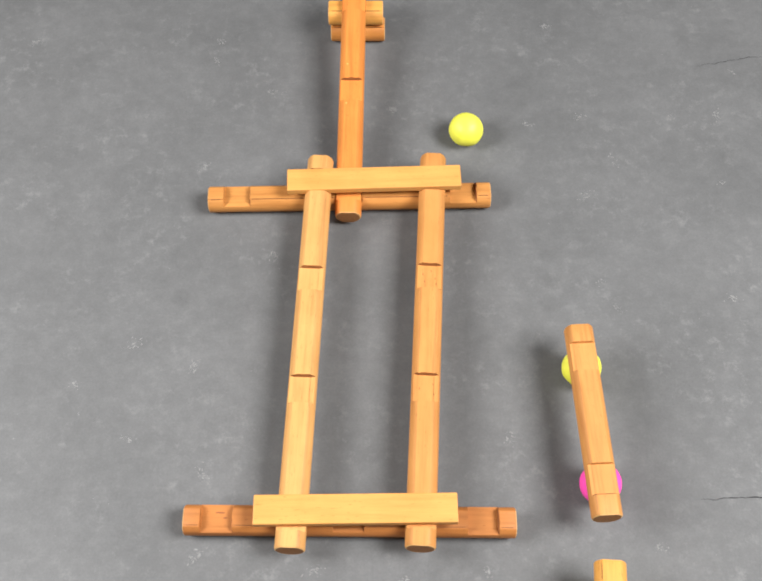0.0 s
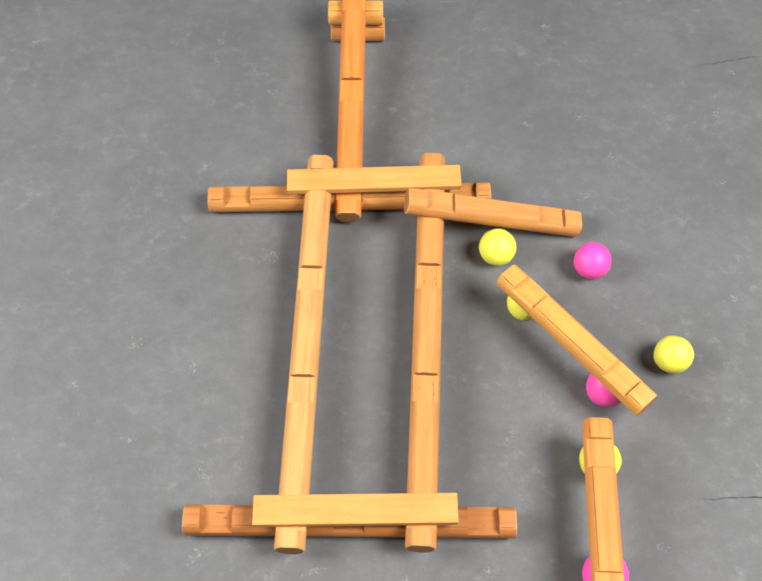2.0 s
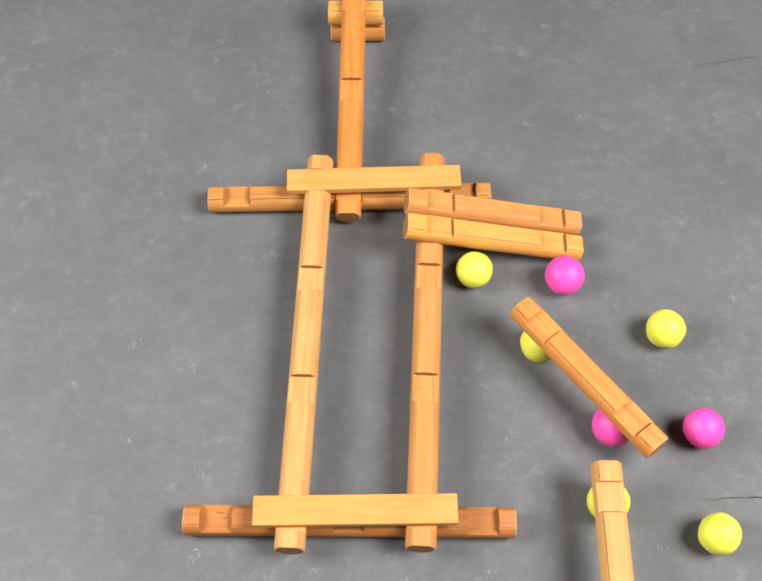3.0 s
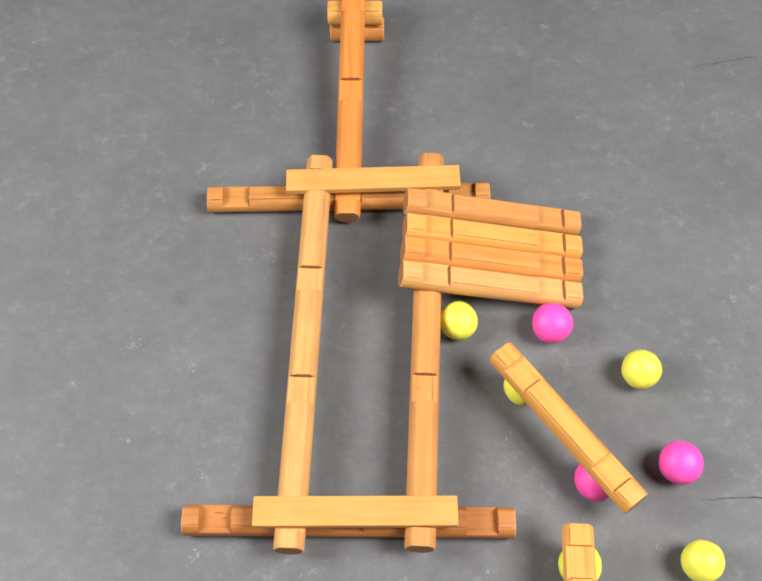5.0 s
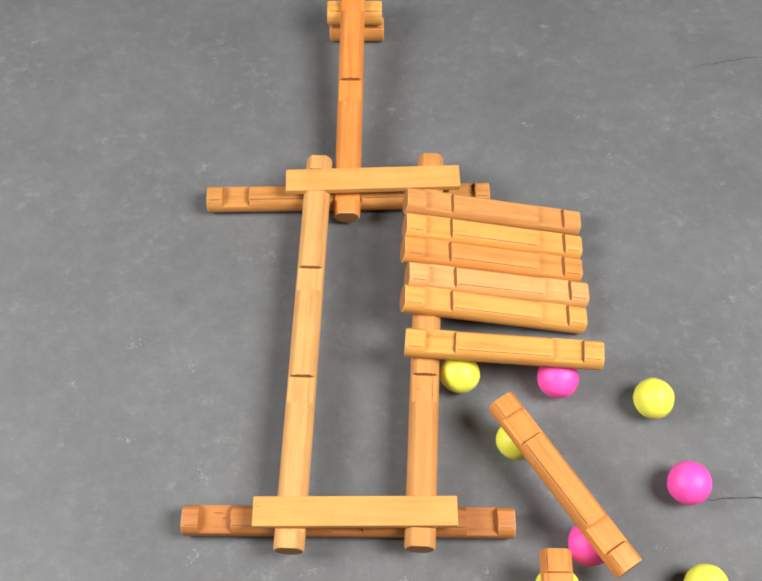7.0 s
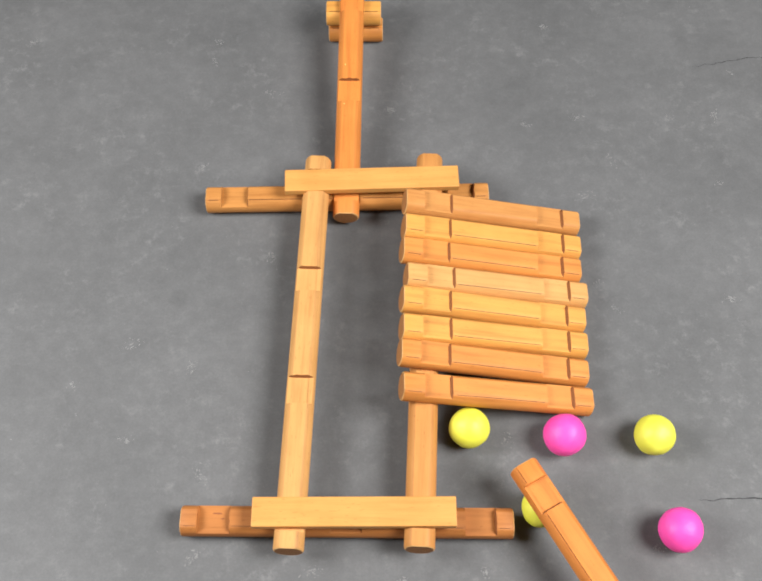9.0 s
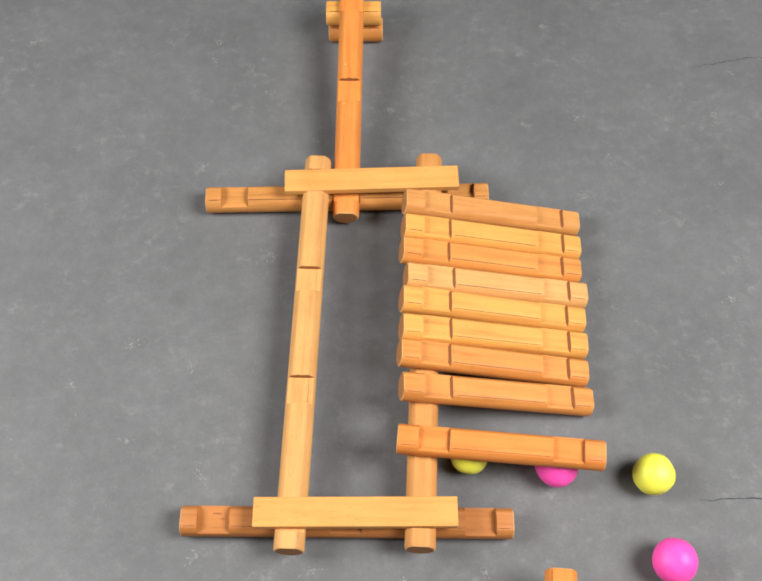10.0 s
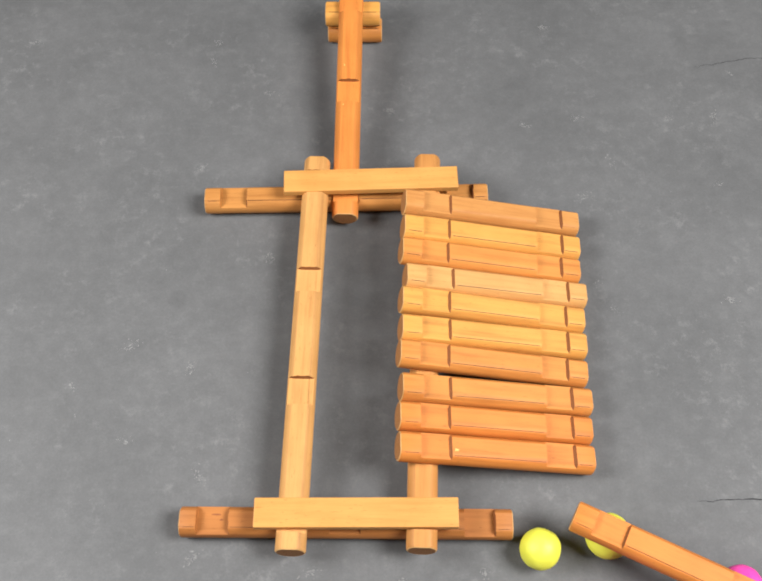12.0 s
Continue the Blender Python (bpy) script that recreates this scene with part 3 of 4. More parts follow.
    walk(things["log_11"], [(0, pose(0.2564, -1.3567, 0.0282, 0.0, 0.0, -60.0)), (11.2, pose(0.2164, 0.0993, 0.0282, 0.0, 0.0, -53.3)), (11.4, pose(0.2047, 0.1129, 0.0282, 0.0, 0.0, -54.2)), (11.5, pose(0.1904, 0.1189, 0.0282, 0.0, 0.0, -53.3)), (11.7, pose(0.1843, 0.1287, 0.0282, 0.0, 0.0, -46.5)), (11.8, pose(0.1805, 0.1307, 0.0282, 0.0, 0.0, -45.7)), (12, pose(0.1632, 0.1465, 0.0282, 0.0, 0.0, -26.0))])
    walk(things["ball_Y0"], [(0, pose(0.0597, 0.4524, 0.0122, 50, 33, 30)), (0.2, pose(0.0715, 0.4418, 0.0122, 136, 23, 78)), (0.5, pose(0.0915, 0.4207, 0.0122, -163, -24, 78)), (0.7, pose(0.1071, 0.4102, 0.0122, -79, -26, 37)), (1, pose(0.1331, 0.39, 0.0122, -10, 7, 23)), (1.2, pose(0.1458, 0.373, 0.0122, 67, 15, 40)), (1.5, pose(0.1685, 0.3412, 0.0122, 141, 0, 51)), (1.7, pose(0.1702, 0.3189, 0.0122, -150, -45, 19)), (2, pose(0.1818, 0.2781, 0.0122, -68, -13, -28)), (2.2, pose(0.1856, 0.2554, 0.0122, -5, 31, -16)), (2.5, pose(0.1919, 0.2218, 0.0122, 85, 30, 38)), (2.7, pose(0.1947, 0.199, 0.0122, 145, -17, 46)), (3, pose(0.1929, 0.1654, 0.0122, -128, -51, -12)), (3.2, pose(0.195, 0.1439, 0.0122, -61, -1, -47)), (3.5, pose(0.1953, 0.1142, 0.0122, 7, 45, -17)), (4.1, pose(0.2353, 0.0542, 0.0122, 126, 45, 84)), (5.2, pose(0.297, 0.02, 0.0122, -171, -5, 110)), (12, pose(0.297, 0.02, 0.0122, -171, -5, 110))])
    walk(things["ball_P1"], [(0, pose(0.1279, 0.1949, 0.013, -2, -21, -6)), (0.2, pose(0.1349, 0.2133, 0.013, -72, 8, 3)), (0.5, pose(0.1413, 0.2458, 0.013, -149, 16, -15)), (0.7, pose(0.1446, 0.2652, 0.013, 137, -1, -27)), (1, pose(0.1425, 0.2935, 0.013, 64, -30, -3)), (1.2, pose(0.138, 0.3125, 0.013, -21, -21, 40)), (1.5, pose(0.1237, 0.3441, 0.013, -91, 9, 49)), (1.7, pose(0.1122, 0.3544, 0.013, -160, 4, 41)), (2, pose(0.1378, 0.3452, 0.013, -84, 30, 67)), (2.2, pose(0.1549, 0.3285, 0.013, -18, -10, 80)), (2.5, pose(0.1827, 0.2888, 0.013, 60, -46, 36)), (2.7, pose(0.1865, 0.2612, 0.013, 161, -31, -37)), (3, pose(0.193, 0.2292, 0.013, -152, 30, -38)), (3.2, pose(0.1907, 0.2035, 0.013, -60, 35, 21)), (3.5, pose(0.1923, 0.1733, 0.013, 8, -5, 42)), (3.8, pose(0.1931, 0.1429, 0.013, 82, -40, 8)), (4.1, pose(0.1948, 0.1115, 0.013, 164, -13, -36)), (4.7, pose(0.2348, 0.0515, 0.013, -160, 55, -19)), (5.8, pose(0.329, 0.02, 0.013, 21, 50, 162)), (12, pose(0.329, 0.02, 0.013, 21, 50, 162))])
    walk(things["ball_Y1"], [(0, pose(0.1238, 0.2691, 0.0122, 135, 38, 148)), (0.2, pose(0.1221, 0.2861, 0.0122, -122, 39, -136)), (0.5, pose(0.1062, 0.3126, 0.0122, -52, 0, -108)), (0.7, pose(0.101, 0.326, 0.0122, 5, -46, -134)), (1, pose(0.0831, 0.3405, 0.0122, 81, -7, -174)), (1.2, pose(0.0717, 0.3456, 0.0122, 116, 42, -162)), (1.5, pose(0.0561, 0.3453, 0.0122, -98, 61, -24)), (1.7, pose(0.0534, 0.3567, 0.0122, -140, 15, -53)), (2, pose(0.0767, 0.356, 0.0122, 137, 40, -99)), (2.2, pose(0.1009, 0.3549, 0.0122, 63, 5, -133)), (2.5, pose(0.1473, 0.3464, 0.0122, -7, -30, -116)), (2.7, pose(0.1684, 0.3321, 0.0122, -80, 0, -93)), (3, pose(0.1793, 0.296, 0.0122, -131, 65, -127)), (3.2, pose(0.1842, 0.2728, 0.0122, 106, 30, 123)), (3.5, pose(0.1881, 0.2392, 0.0122, 73, -38, 126)), (3.8, pose(0.1901, 0.1937, 0.0122, -46, -52, -133)), (4.2, pose(0.1934, 0.1513, 0.0122, -92, 11, -113)), (4.5, pose(0.1951, 0.1116, 0.0122, -170, 65, -171)), (5.1, pose(0.2351, 0.0516, 0.0122, 128, 4, 146)), (6.2, pose(0.361, 0.02, 0.0122, 174, -63, 118)), (12, pose(0.361, 0.02, 0.0122, 174, -63, 118))])
    walk(things["ball_P2"], [(0, pose(0.1161, 0.0546, 0.013, -32, 42, 0)), (0.2, pose(0.1177, 0.0702, 0.013, -110, 19, -45)), (0.5, pose(0.1226, 0.1051, 0.013, -171, -28, -39)), (0.7, pose(0.1233, 0.1251, 0.013, 96, -39, 22)), (1, pose(0.1314, 0.156, 0.013, 42, 16, 35)), (1.2, pose(0.1369, 0.1741, 0.013, -45, 53, -24)), (1.5, pose(0.1366, 0.2073, 0.013, -106, -2, -57)), (1.7, pose(0.138, 0.2261, 0.013, -175, -51, -20)), (2, pose(0.138, 0.2561, 0.013, 90, -24, 49)), (2.2, pose(0.134, 0.2694, 0.013, 40, 13, 55)), (2.5, pose(0.1308, 0.2983, 0.013, -43, 50, 3)), (2.7, pose(0.1272, 0.3295, 0.013, -120, 9, -42)), (3, pose(0.1188, 0.3342, 0.013, -110, -32, -45)), (3.2, pose(0.1442, 0.3235, 0.013, -137, 39, -47)), (3.5, pose(0.1721, 0.2878, 0.013, 31, 66, 118)), (3.8, pose(0.1828, 0.2548, 0.013, 21, -9, 112)), (4.2, pose(0.1918, 0.2053, 0.013, -40, -77, 163)), (4.5, pose(0.1931, 0.1677, 0.013, -145, -19, -101)), (4.7, pose(0.1938, 0.1376, 0.013, -166, 54, -109)), (4.9, pose(0.1949, 0.1115, 0.013, 46, 47, 111)), (5.5, pose(0.2349, 0.0515, 0.013, 60, -27, 114)), (6.6, pose(0.265, -0.012, 0.013, -126, -78, -60)), (12, pose(0.265, -0.012, 0.013, -126, -78, -60))])
    walk(things["ball_Y2"], [(0, pose(0.1279, 0.1293, 0.0122, 142, -6, -104)), (0.2, pose(0.1304, 0.1447, 0.0122, 163, -79, -122)), (0.5, pose(0.1321, 0.1801, 0.0122, -48, -25, 93)), (0.7, pose(0.1319, 0.1996, 0.0122, -44, 50, 94)), (1, pose(0.1314, 0.2308, 0.0122, 131, 55, -93)), (1.2, pose(0.1283, 0.2468, 0.0122, 145, -19, -87)), (1.5, pose(0.1149, 0.2764, 0.0122, -117, -69, -171)), (1.7, pose(0.1075, 0.2929, 0.0122, -46, -9, 135)), (2, pose(0.0922, 0.315, 0.0122, -23, 64, 148)), (2.2, pose(0.0811, 0.3225, 0.0122, 154, 53, -36)), (2.5, pose(0.066, 0.3311, 0.0122, 160, -21, -33)), (2.7, pose(0.056, 0.3332, 0.0122, -164, -63, -59)), (3, pose(0.0607, 0.339, 0.0122, 126, -55, 3)), (3.2, pose(0.0853, 0.338, 0.0122, 131, 20, 1)), (3.5, pose(0.1245, 0.3318, 0.0122, -113, 80, 110)), (3.8, pose(0.1589, 0.3158, 0.0122, -69, 8, 148)), (4.1, pose(0.1717, 0.2815, 0.0122, -128, -47, 171)), (4.4, pose(0.1777, 0.2361, 0.0122, 141, -22, -128)), (4.8, pose(0.1804, 0.1776, 0.0122, 90, 36, -135)), (5, pose(0.1814, 0.15, 0.0122, -13, 43, 147)), (5.2, pose(0.1836, 0.122, 0.0122, -65, -15, 131)), (5.8, pose(0.2236, 0.062, 0.0122, -153, -83, -146)), (6.9, pose(0.297, -0.012, 0.0122, 107, -16, -53)), (12, pose(0.297, -0.012, 0.0122, 107, -16, -53))])
    walk(things["ball_P3"], [(0, pose(0.1271, -0.1105, 0.013, -151, 52, -78)), (1.5, pose(0.1191, 0.0845, 0.013, -161, -22, -81)), (1.7, pose(0.1223, 0.1053, 0.013, 89, -72, 17)), (2, pose(0.1253, 0.1424, 0.013, 24, -8, 68)), (2.2, pose(0.1255, 0.1543, 0.013, 2, 41, 62)), (2.5, pose(0.1334, 0.1876, 0.013, -147, 61, -79)), (2.7, pose(0.1402, 0.2032, 0.013, 180, -9, -98)), (3, pose(0.1392, 0.2308, 0.013, -123, -79, -147)), (3.2, pose(0.1337, 0.2481, 0.013, -21, -18, 119)), (3.5, pose(0.1286, 0.2774, 0.013, 10, 52, 130)), (3.7, pose(0.121, 0.3101, 0.013, 150, 47, -101)), (4, pose(0.117, 0.3171, 0.013, 173, 17, -88)), (4.2, pose(0.1379, 0.3084, 0.013, 92, 27, -124)), (4.5, pose(0.1617, 0.2744, 0.013, 6, 25, -169)), (4.8, pose(0.1742, 0.2393, 0.013, -67, -1, 173)), (5, pose(0.1769, 0.2077, 0.013, -142, -11, -177)), (5.2, pose(0.1817, 0.184, 0.013, 142, -11, -160)), (5.5, pose(0.1813, 0.149, 0.013, 71, 17, -164)), (5.7, pose(0.1812, 0.1337, 0.013, -1, 21, 170)), (6, pose(0.1811, 0.1064, 0.013, -73, -4, 156)), (6.6, pose(0.2211, 0.0464, 0.013, -141, -56, -163)), (7.7, pose(0.329, -0.012, 0.013, 98, -36, -58)), (12, pose(0.329, -0.012, 0.013, 98, -36, -58))])
    walk(things["ball_Y3"], [(0, pose(0.1321, -0.0464, 0.0122, 72, -35, -45)), (1.5, pose(0.1241, 0.1486, 0.0122, -35, -47, 38)), (1.7, pose(0.1252, 0.1696, 0.0122, -83, 14, 55)), (2, pose(0.1293, 0.2097, 0.0122, -168, 62, -8)), (2.2, pose(0.1289, 0.2258, 0.0122, 117, 9, -60)), (2.5, pose(0.1211, 0.2551, 0.0122, 85, -62, -42)), (2.7, pose(0.1145, 0.2681, 0.0122, -66, -47, 103)), (3, pose(0.0994, 0.2861, 0.0122, -95, 23, 110)), (3.2, pose(0.0863, 0.2984, 0.0122, 162, 63, 24)), (3.5, pose(0.0674, 0.3097, 0.0122, 109, -1, -9)), (3.7, pose(0.055, 0.3193, 0.0122, 49, -58, 26)), (4, pose(0.0599, 0.3211, 0.0122, 52, -34, 24)), (4.2, pose(0.0833, 0.3211, 0.0122, 81, 36, 25)), (4.5, pose(0.1203, 0.3158, 0.0122, -162, 54, 124)), (4.8, pose(0.1492, 0.304, 0.0122, -128, -15, 138)), (5, pose(0.1612, 0.2682, 0.0122, 146, -62, -157)), (5.2, pose(0.17, 0.2453, 0.0122, 65, -12, -98)), (5.5, pose(0.1788, 0.2056, 0.0122, 28, 56, -115)), (5.7, pose(0.1765, 0.1848, 0.0122, -126, 47, 99)), (6, pose(0.1754, 0.1457, 0.0122, -137, -28, 96)), (6.2, pose(0.1772, 0.1143, 0.0122, 56, -77, -98)), (6.8, pose(0.2172, 0.0543, 0.0122, 15, -5, -65)), (7.9, pose(0.361, -0.012, 0.0122, -47, 45, -91)), (12, pose(0.361, -0.012, 0.0122, -47, 45, -91))])
    walk(things["ball_P4"], [(0, pose(0.1248, -0.2755, 0.013, 143, -12, -145)), (2.5, pose(0.1168, 0.0495, 0.013, -137, -35, 178)), (2.7, pose(0.1187, 0.0696, 0.013, -58, -11, 141)), (3, pose(0.128, 0.104, 0.013, 11, 20, 147)), (3.2, pose(0.1316, 0.1271, 0.013, 94, 27, -174)), (3.6, pose(0.1348, 0.1675, 0.013, 166, -2, -155)), (4, pose(0.1454, 0.2089, 0.013, -121, -38, 175)), (4.4, pose(0.1382, 0.2487, 0.013, -53, 3, 150)), (4.8, pose(0.1161, 0.2861, 0.013, 12, 59, -170)), (5, pose(0.1085, 0.2998, 0.013, 107, 28, -94)), (5.2, pose(0.1321, 0.2933, 0.013, 26, 17, -131)), (5.5, pose(0.1683, 0.2705, 0.013, -47, -4, -140)), (5.7, pose(0.1668, 0.2428, 0.013, -114, 39, -165)), (6, pose(0.1712, 0.2054, 0.013, 162, 16, 149)), (6.2, pose(0.1794, 0.1788, 0.013, 107, -38, 163)), (6.5, pose(0.1836, 0.1452, 0.013, 14, -28, -137)), (6.7, pose(0.1852, 0.1245, 0.013, -42, 24, -134)), (7.3, pose(0.2252, 0.0645, 0.013, -123, 17, -167)), (8.4, pose(0.265, -0.044, 0.013, 163, -2, -178)), (12, pose(0.265, -0.044, 0.013, 163, -2, -178))])
    walk(things["ball_Y4"], [(0, pose(0.1354, -0.1957, 0.0122, 1, -3, -1)), (2.5, pose(0.1274, 0.1293, 0.0122, -74, -3, 3)), (2.7, pose(0.1295, 0.1493, 0.0122, -149, 8, -1)), (3, pose(0.1313, 0.1847, 0.0122, 136, 4, -10)), (3.2, pose(0.13, 0.2079, 0.0122, 62, -12, -5)), (3.6, pose(0.1169, 0.2463, 0.0122, -17, -25, 25)), (4, pose(0.0981, 0.2745, 0.0122, -97, -14, 57)), (4.4, pose(0.0715, 0.2945, 0.0122, -171, 0, 67)), (4.8, pose(0.049, 0.2991, 0.0122, 114, -11, 76)), (5, pose(0.0495, 0.3016, 0.0122, 113, 1, 76)), (5.2, pose(0.059, 0.3023, 0.0122, 157, 14, 82)), (5.5, pose(0.0986, 0.3009, 0.0122, -126, 10, 100)), (5.7, pose(0.1275, 0.2978, 0.0122, -54, -13, 98)), (6, pose(0.1566, 0.2637, 0.0122, 28, -58, 41)), (6.2, pose(0.1694, 0.2403, 0.0122, 120, -19, -28)), (6.5, pose(0.1835, 0.2033, 0.0122, 172, 37, -18)), (6.7, pose(0.1842, 0.1757, 0.0122, -98, 24, 36)), (7, pose(0.1814, 0.1363, 0.0122, -42, -27, 34)), (7.2, pose(0.1813, 0.1143, 0.0122, 50, -37, -23)), (7.8, pose(0.2213, 0.0543, 0.0122, 87, 29, -26)), (8.9, pose(0.297, -0.044, 0.0122, -158, 62, 73)), (12, pose(0.297, -0.044, 0.0122, -158, 62, 73))])
    walk(things["ball_P5"], [(0, pose(0.1151, -0.4446, 0.013, -66, -67, 22)), (4, pose(0.1071, 0.0754, 0.013, -131, -6, 70)), (4.4, pose(0.117, 0.1195, 0.013, -151, 68, 57)), (4.8, pose(0.1277, 0.1717, 0.013, 55, 35, -92)), (5, pose(0.1264, 0.1976, 0.013, 61, -39, -92)), (5.2, pose(0.1297, 0.2159, 0.013, -100, -65, 64)), (5.5, pose(0.1296, 0.246, 0.013, -125, 8, 79)), (5.7, pose(0.1211, 0.263, 0.013, 159, 53, 33)), (6, pose(0.1074, 0.2818, 0.013, 80, 10, -17)), (6.2, pose(0.1324, 0.2772, 0.013, 30, 82, -62)), (6.5, pose(0.1647, 0.2559, 0.013, -120, 22, 151)), (6.7, pose(0.1789, 0.2378, 0.013, -153, -47, 160)), (7, pose(0.1804, 0.1954, 0.013, 111, -26, -132)), (7.2, pose(0.1847, 0.1684, 0.013, 55, 25, -132)), (7.5, pose(0.1857, 0.1351, 0.013, -41, 48, 160)), (7.7, pose(0.1852, 0.1142, 0.013, -108, -1, 128)), (8.3, pose(0.2252, 0.0542, 0.013, -124, -75, 141)), (9.4, pose(0.329, -0.044, 0.013, 61, -30, -45)), (12, pose(0.329, -0.044, 0.013, 61, -30, -45))])
    walk(things["ball_Y5"], [(0, pose(0.1202, -0.3727, 0.0122, 61, 43, 46)), (4, pose(0.1122, 0.1473, 0.0122, -51, 43, -45)), (4.4, pose(0.1146, 0.1916, 0.0122, -100, -17, -58)), (4.8, pose(0.101, 0.2387, 0.0122, 164, -74, 26)), (5, pose(0.0877, 0.2572, 0.0122, 69, -17, 110)), (5.2, pose(0.0784, 0.2663, 0.0122, 40, 38, 104)), (5.5, pose(0.0623, 0.2725, 0.0122, -60, 37, 33)), (5.7, pose(0.0513, 0.2765, 0.0122, -100, -3, 20)), (6, pose(0.052, 0.2852, 0.0122, -138, 13, 16)), (6.2, pose(0.0714, 0.2853, 0.0122, -57, 74, 85)), (6.5, pose(0.1114, 0.2799, 0.0122, 26, 14, 156)), (6.7, pose(0.1334, 0.2759, 0.0122, 52, -58, 144)), (7, pose(0.1665, 0.2489, 0.0122, -123, -47, -42)), (7.2, pose(0.1738, 0.2261, 0.0122, -92, 23, -50)), (7.5, pose(0.1805, 0.191, 0.0122, 9, 61, 31)), (7.8, pose(0.1826, 0.157, 0.0122, 68, 1, 68)), (8.1, pose(0.1824, 0.1196, 0.0122, 120, -64, 35)), (8.7, pose(0.2224, 0.0596, 0.0122, -156, -14, -29)), (9.8, pose(0.361, -0.044, 0.0122, -140, 60, -22)), (12, pose(0.361, -0.044, 0.0122, -140, 60, -22))])
    walk(things["ball_P6"], [(0, pose(0.1078, -0.5703, 0.013, -6, -7, -2)), (4.8, pose(0.0998, 0.0537, 0.013, -82, -4, 7)), (5, pose(0.1037, 0.078, 0.013, -155, 14, -1)), (5.2, pose(0.1075, 0.0946, 0.013, 127, 15, -24)), (5.5, pose(0.1141, 0.1221, 0.013, 54, -6, -30)), (5.7, pose(0.1252, 0.1417, 0.013, -21, -2, -24)), (6, pose(0.1262, 0.1698, 0.013, -96, -22, -6)), (6.2, pose(0.1331, 0.1927, 0.013, -168, 4, 8)), (6.5, pose(0.1304, 0.2248, 0.013, 117, 4, 1)), (6.7, pose(0.1287, 0.2454, 0.013, 42, -2, 0)), (7, pose(0.1092, 0.2621, 0.013, -28, -48, 36)), (7.2, pose(0.1243, 0.2628, 0.013, 3, 13, 25)), (7.5, pose(0.1579, 0.2392, 0.013, 83, 32, 61)), (7.8, pose(0.1737, 0.2146, 0.013, 145, -14, 72)), (8.1, pose(0.1812, 0.1765, 0.013, -130, -62, 9)), (8.4, pose(0.1842, 0.1406, 0.013, -44, -15, -56)), (8.6, pose(0.1855, 0.1144, 0.013, 3, 47, -40)), (9.2, pose(0.2255, 0.0544, 0.013, 155, 55, 104)), (10.3, pose(0.265, -0.076, 0.013, 158, -20, 105)), (12, pose(0.265, -0.076, 0.013, 158, -20, 105))])
    walk(things["ball_Y6"], [(0, pose(0.1184, -0.5005, 0.0122, 139, 7, 88)), (4.8, pose(0.1104, 0.1235, 0.0122, 121, 82, 71)), (5, pose(0.1124, 0.1481, 0.0122, -45, 23, -92)), (5.2, pose(0.1137, 0.1627, 0.0122, -49, -46, -92)), (5.5, pose(0.1121, 0.1909, 0.0122, 122, -59, 100)), (5.7, pose(0.1058, 0.2059, 0.0122, 109, 15, 106)), (6, pose(0.093, 0.2347, 0.0122, 19, 82, 22)), (6.2, pose(0.0813, 0.2432, 0.0122, -36, 18, -29)), (6.5, pose(0.0642, 0.2537, 0.0122, -41, -57, -27)), (6.7, pose(0.0558, 0.2582, 0.0122, 143, -78, 148)), (7, pose(0.0492, 0.2654, 0.0122, 157, -33, 136)), (7.2, pose(0.0575, 0.2684, 0.0122, -152, -41, 104)), (7.5, pose(0.0954, 0.2651, 0.0122, -61, -24, 47)), (7.8, pose(0.1308, 0.2587, 0.0122, 0, 22, 45)), (8.1, pose(0.1576, 0.2333, 0.0122, 76, 7, 68)), (8.4, pose(0.1667, 0.1912, 0.0122, 134, -50, 42)), (8.8, pose(0.1708, 0.1454, 0.0122, -117, -35, -46)), (9, pose(0.173, 0.1172, 0.0122, -73, 27, -49)), (9.6, pose(0.213, 0.0572, 0.0122, 78, 76, 96)), (10.7, pose(0.297, -0.076, 0.0122, 103, 2, 116)), (12, pose(0.297, -0.076, 0.0122, 103, 2, 116))])
    walk(things["ball_P7"], [(0, pose(0.1102, -0.7127, 0.013, 45, 49, 41)), (6, pose(0.1022, 0.0673, 0.013, -67, 37, -50)), (6.2, pose(0.1058, 0.0837, 0.013, -120, -18, -61)), (6.5, pose(0.1133, 0.1086, 0.013, 154, -46, -7)), (6.7, pose(0.1178, 0.1266, 0.013, 79, -6, 32)), (7, pose(0.1193, 0.16, 0.013, 11, 32, 14)), (7.2, pose(0.1226, 0.1763, 0.013, -77, 30, -39)), (7.5, pose(0.1242, 0.2042, 0.013, -134, -21, -45)), (7.8, pose(0.1058, 0.2455, 0.013, 123, -69, 43)), (8, pose(0.106, 0.2472, 0.013, 113, -63, 53)), (8.2, pose(0.1204, 0.2424, 0.013, 175, -12, 8)), (8.5, pose(0.1481, 0.2269, 0.013, -130, 44, 26)), (8.8, pose(0.1667, 0.2004, 0.013, -45, 17, 77)), (9, pose(0.1722, 0.1681, 0.013, -9, -51, 64)), (9.2, pose(0.1747, 0.1428, 0.013, 125, -46, -56)), (9.4, pose(0.1755, 0.117, 0.013, 158, 23, -65)), (10, pose(0.2155, 0.057, 0.013, 26, 79, 169)), (11.1, pose(0.329, -0.076, 0.013, -11, 6, 137)), (12, pose(0.329, -0.076, 0.013, -11, 6, 137))])
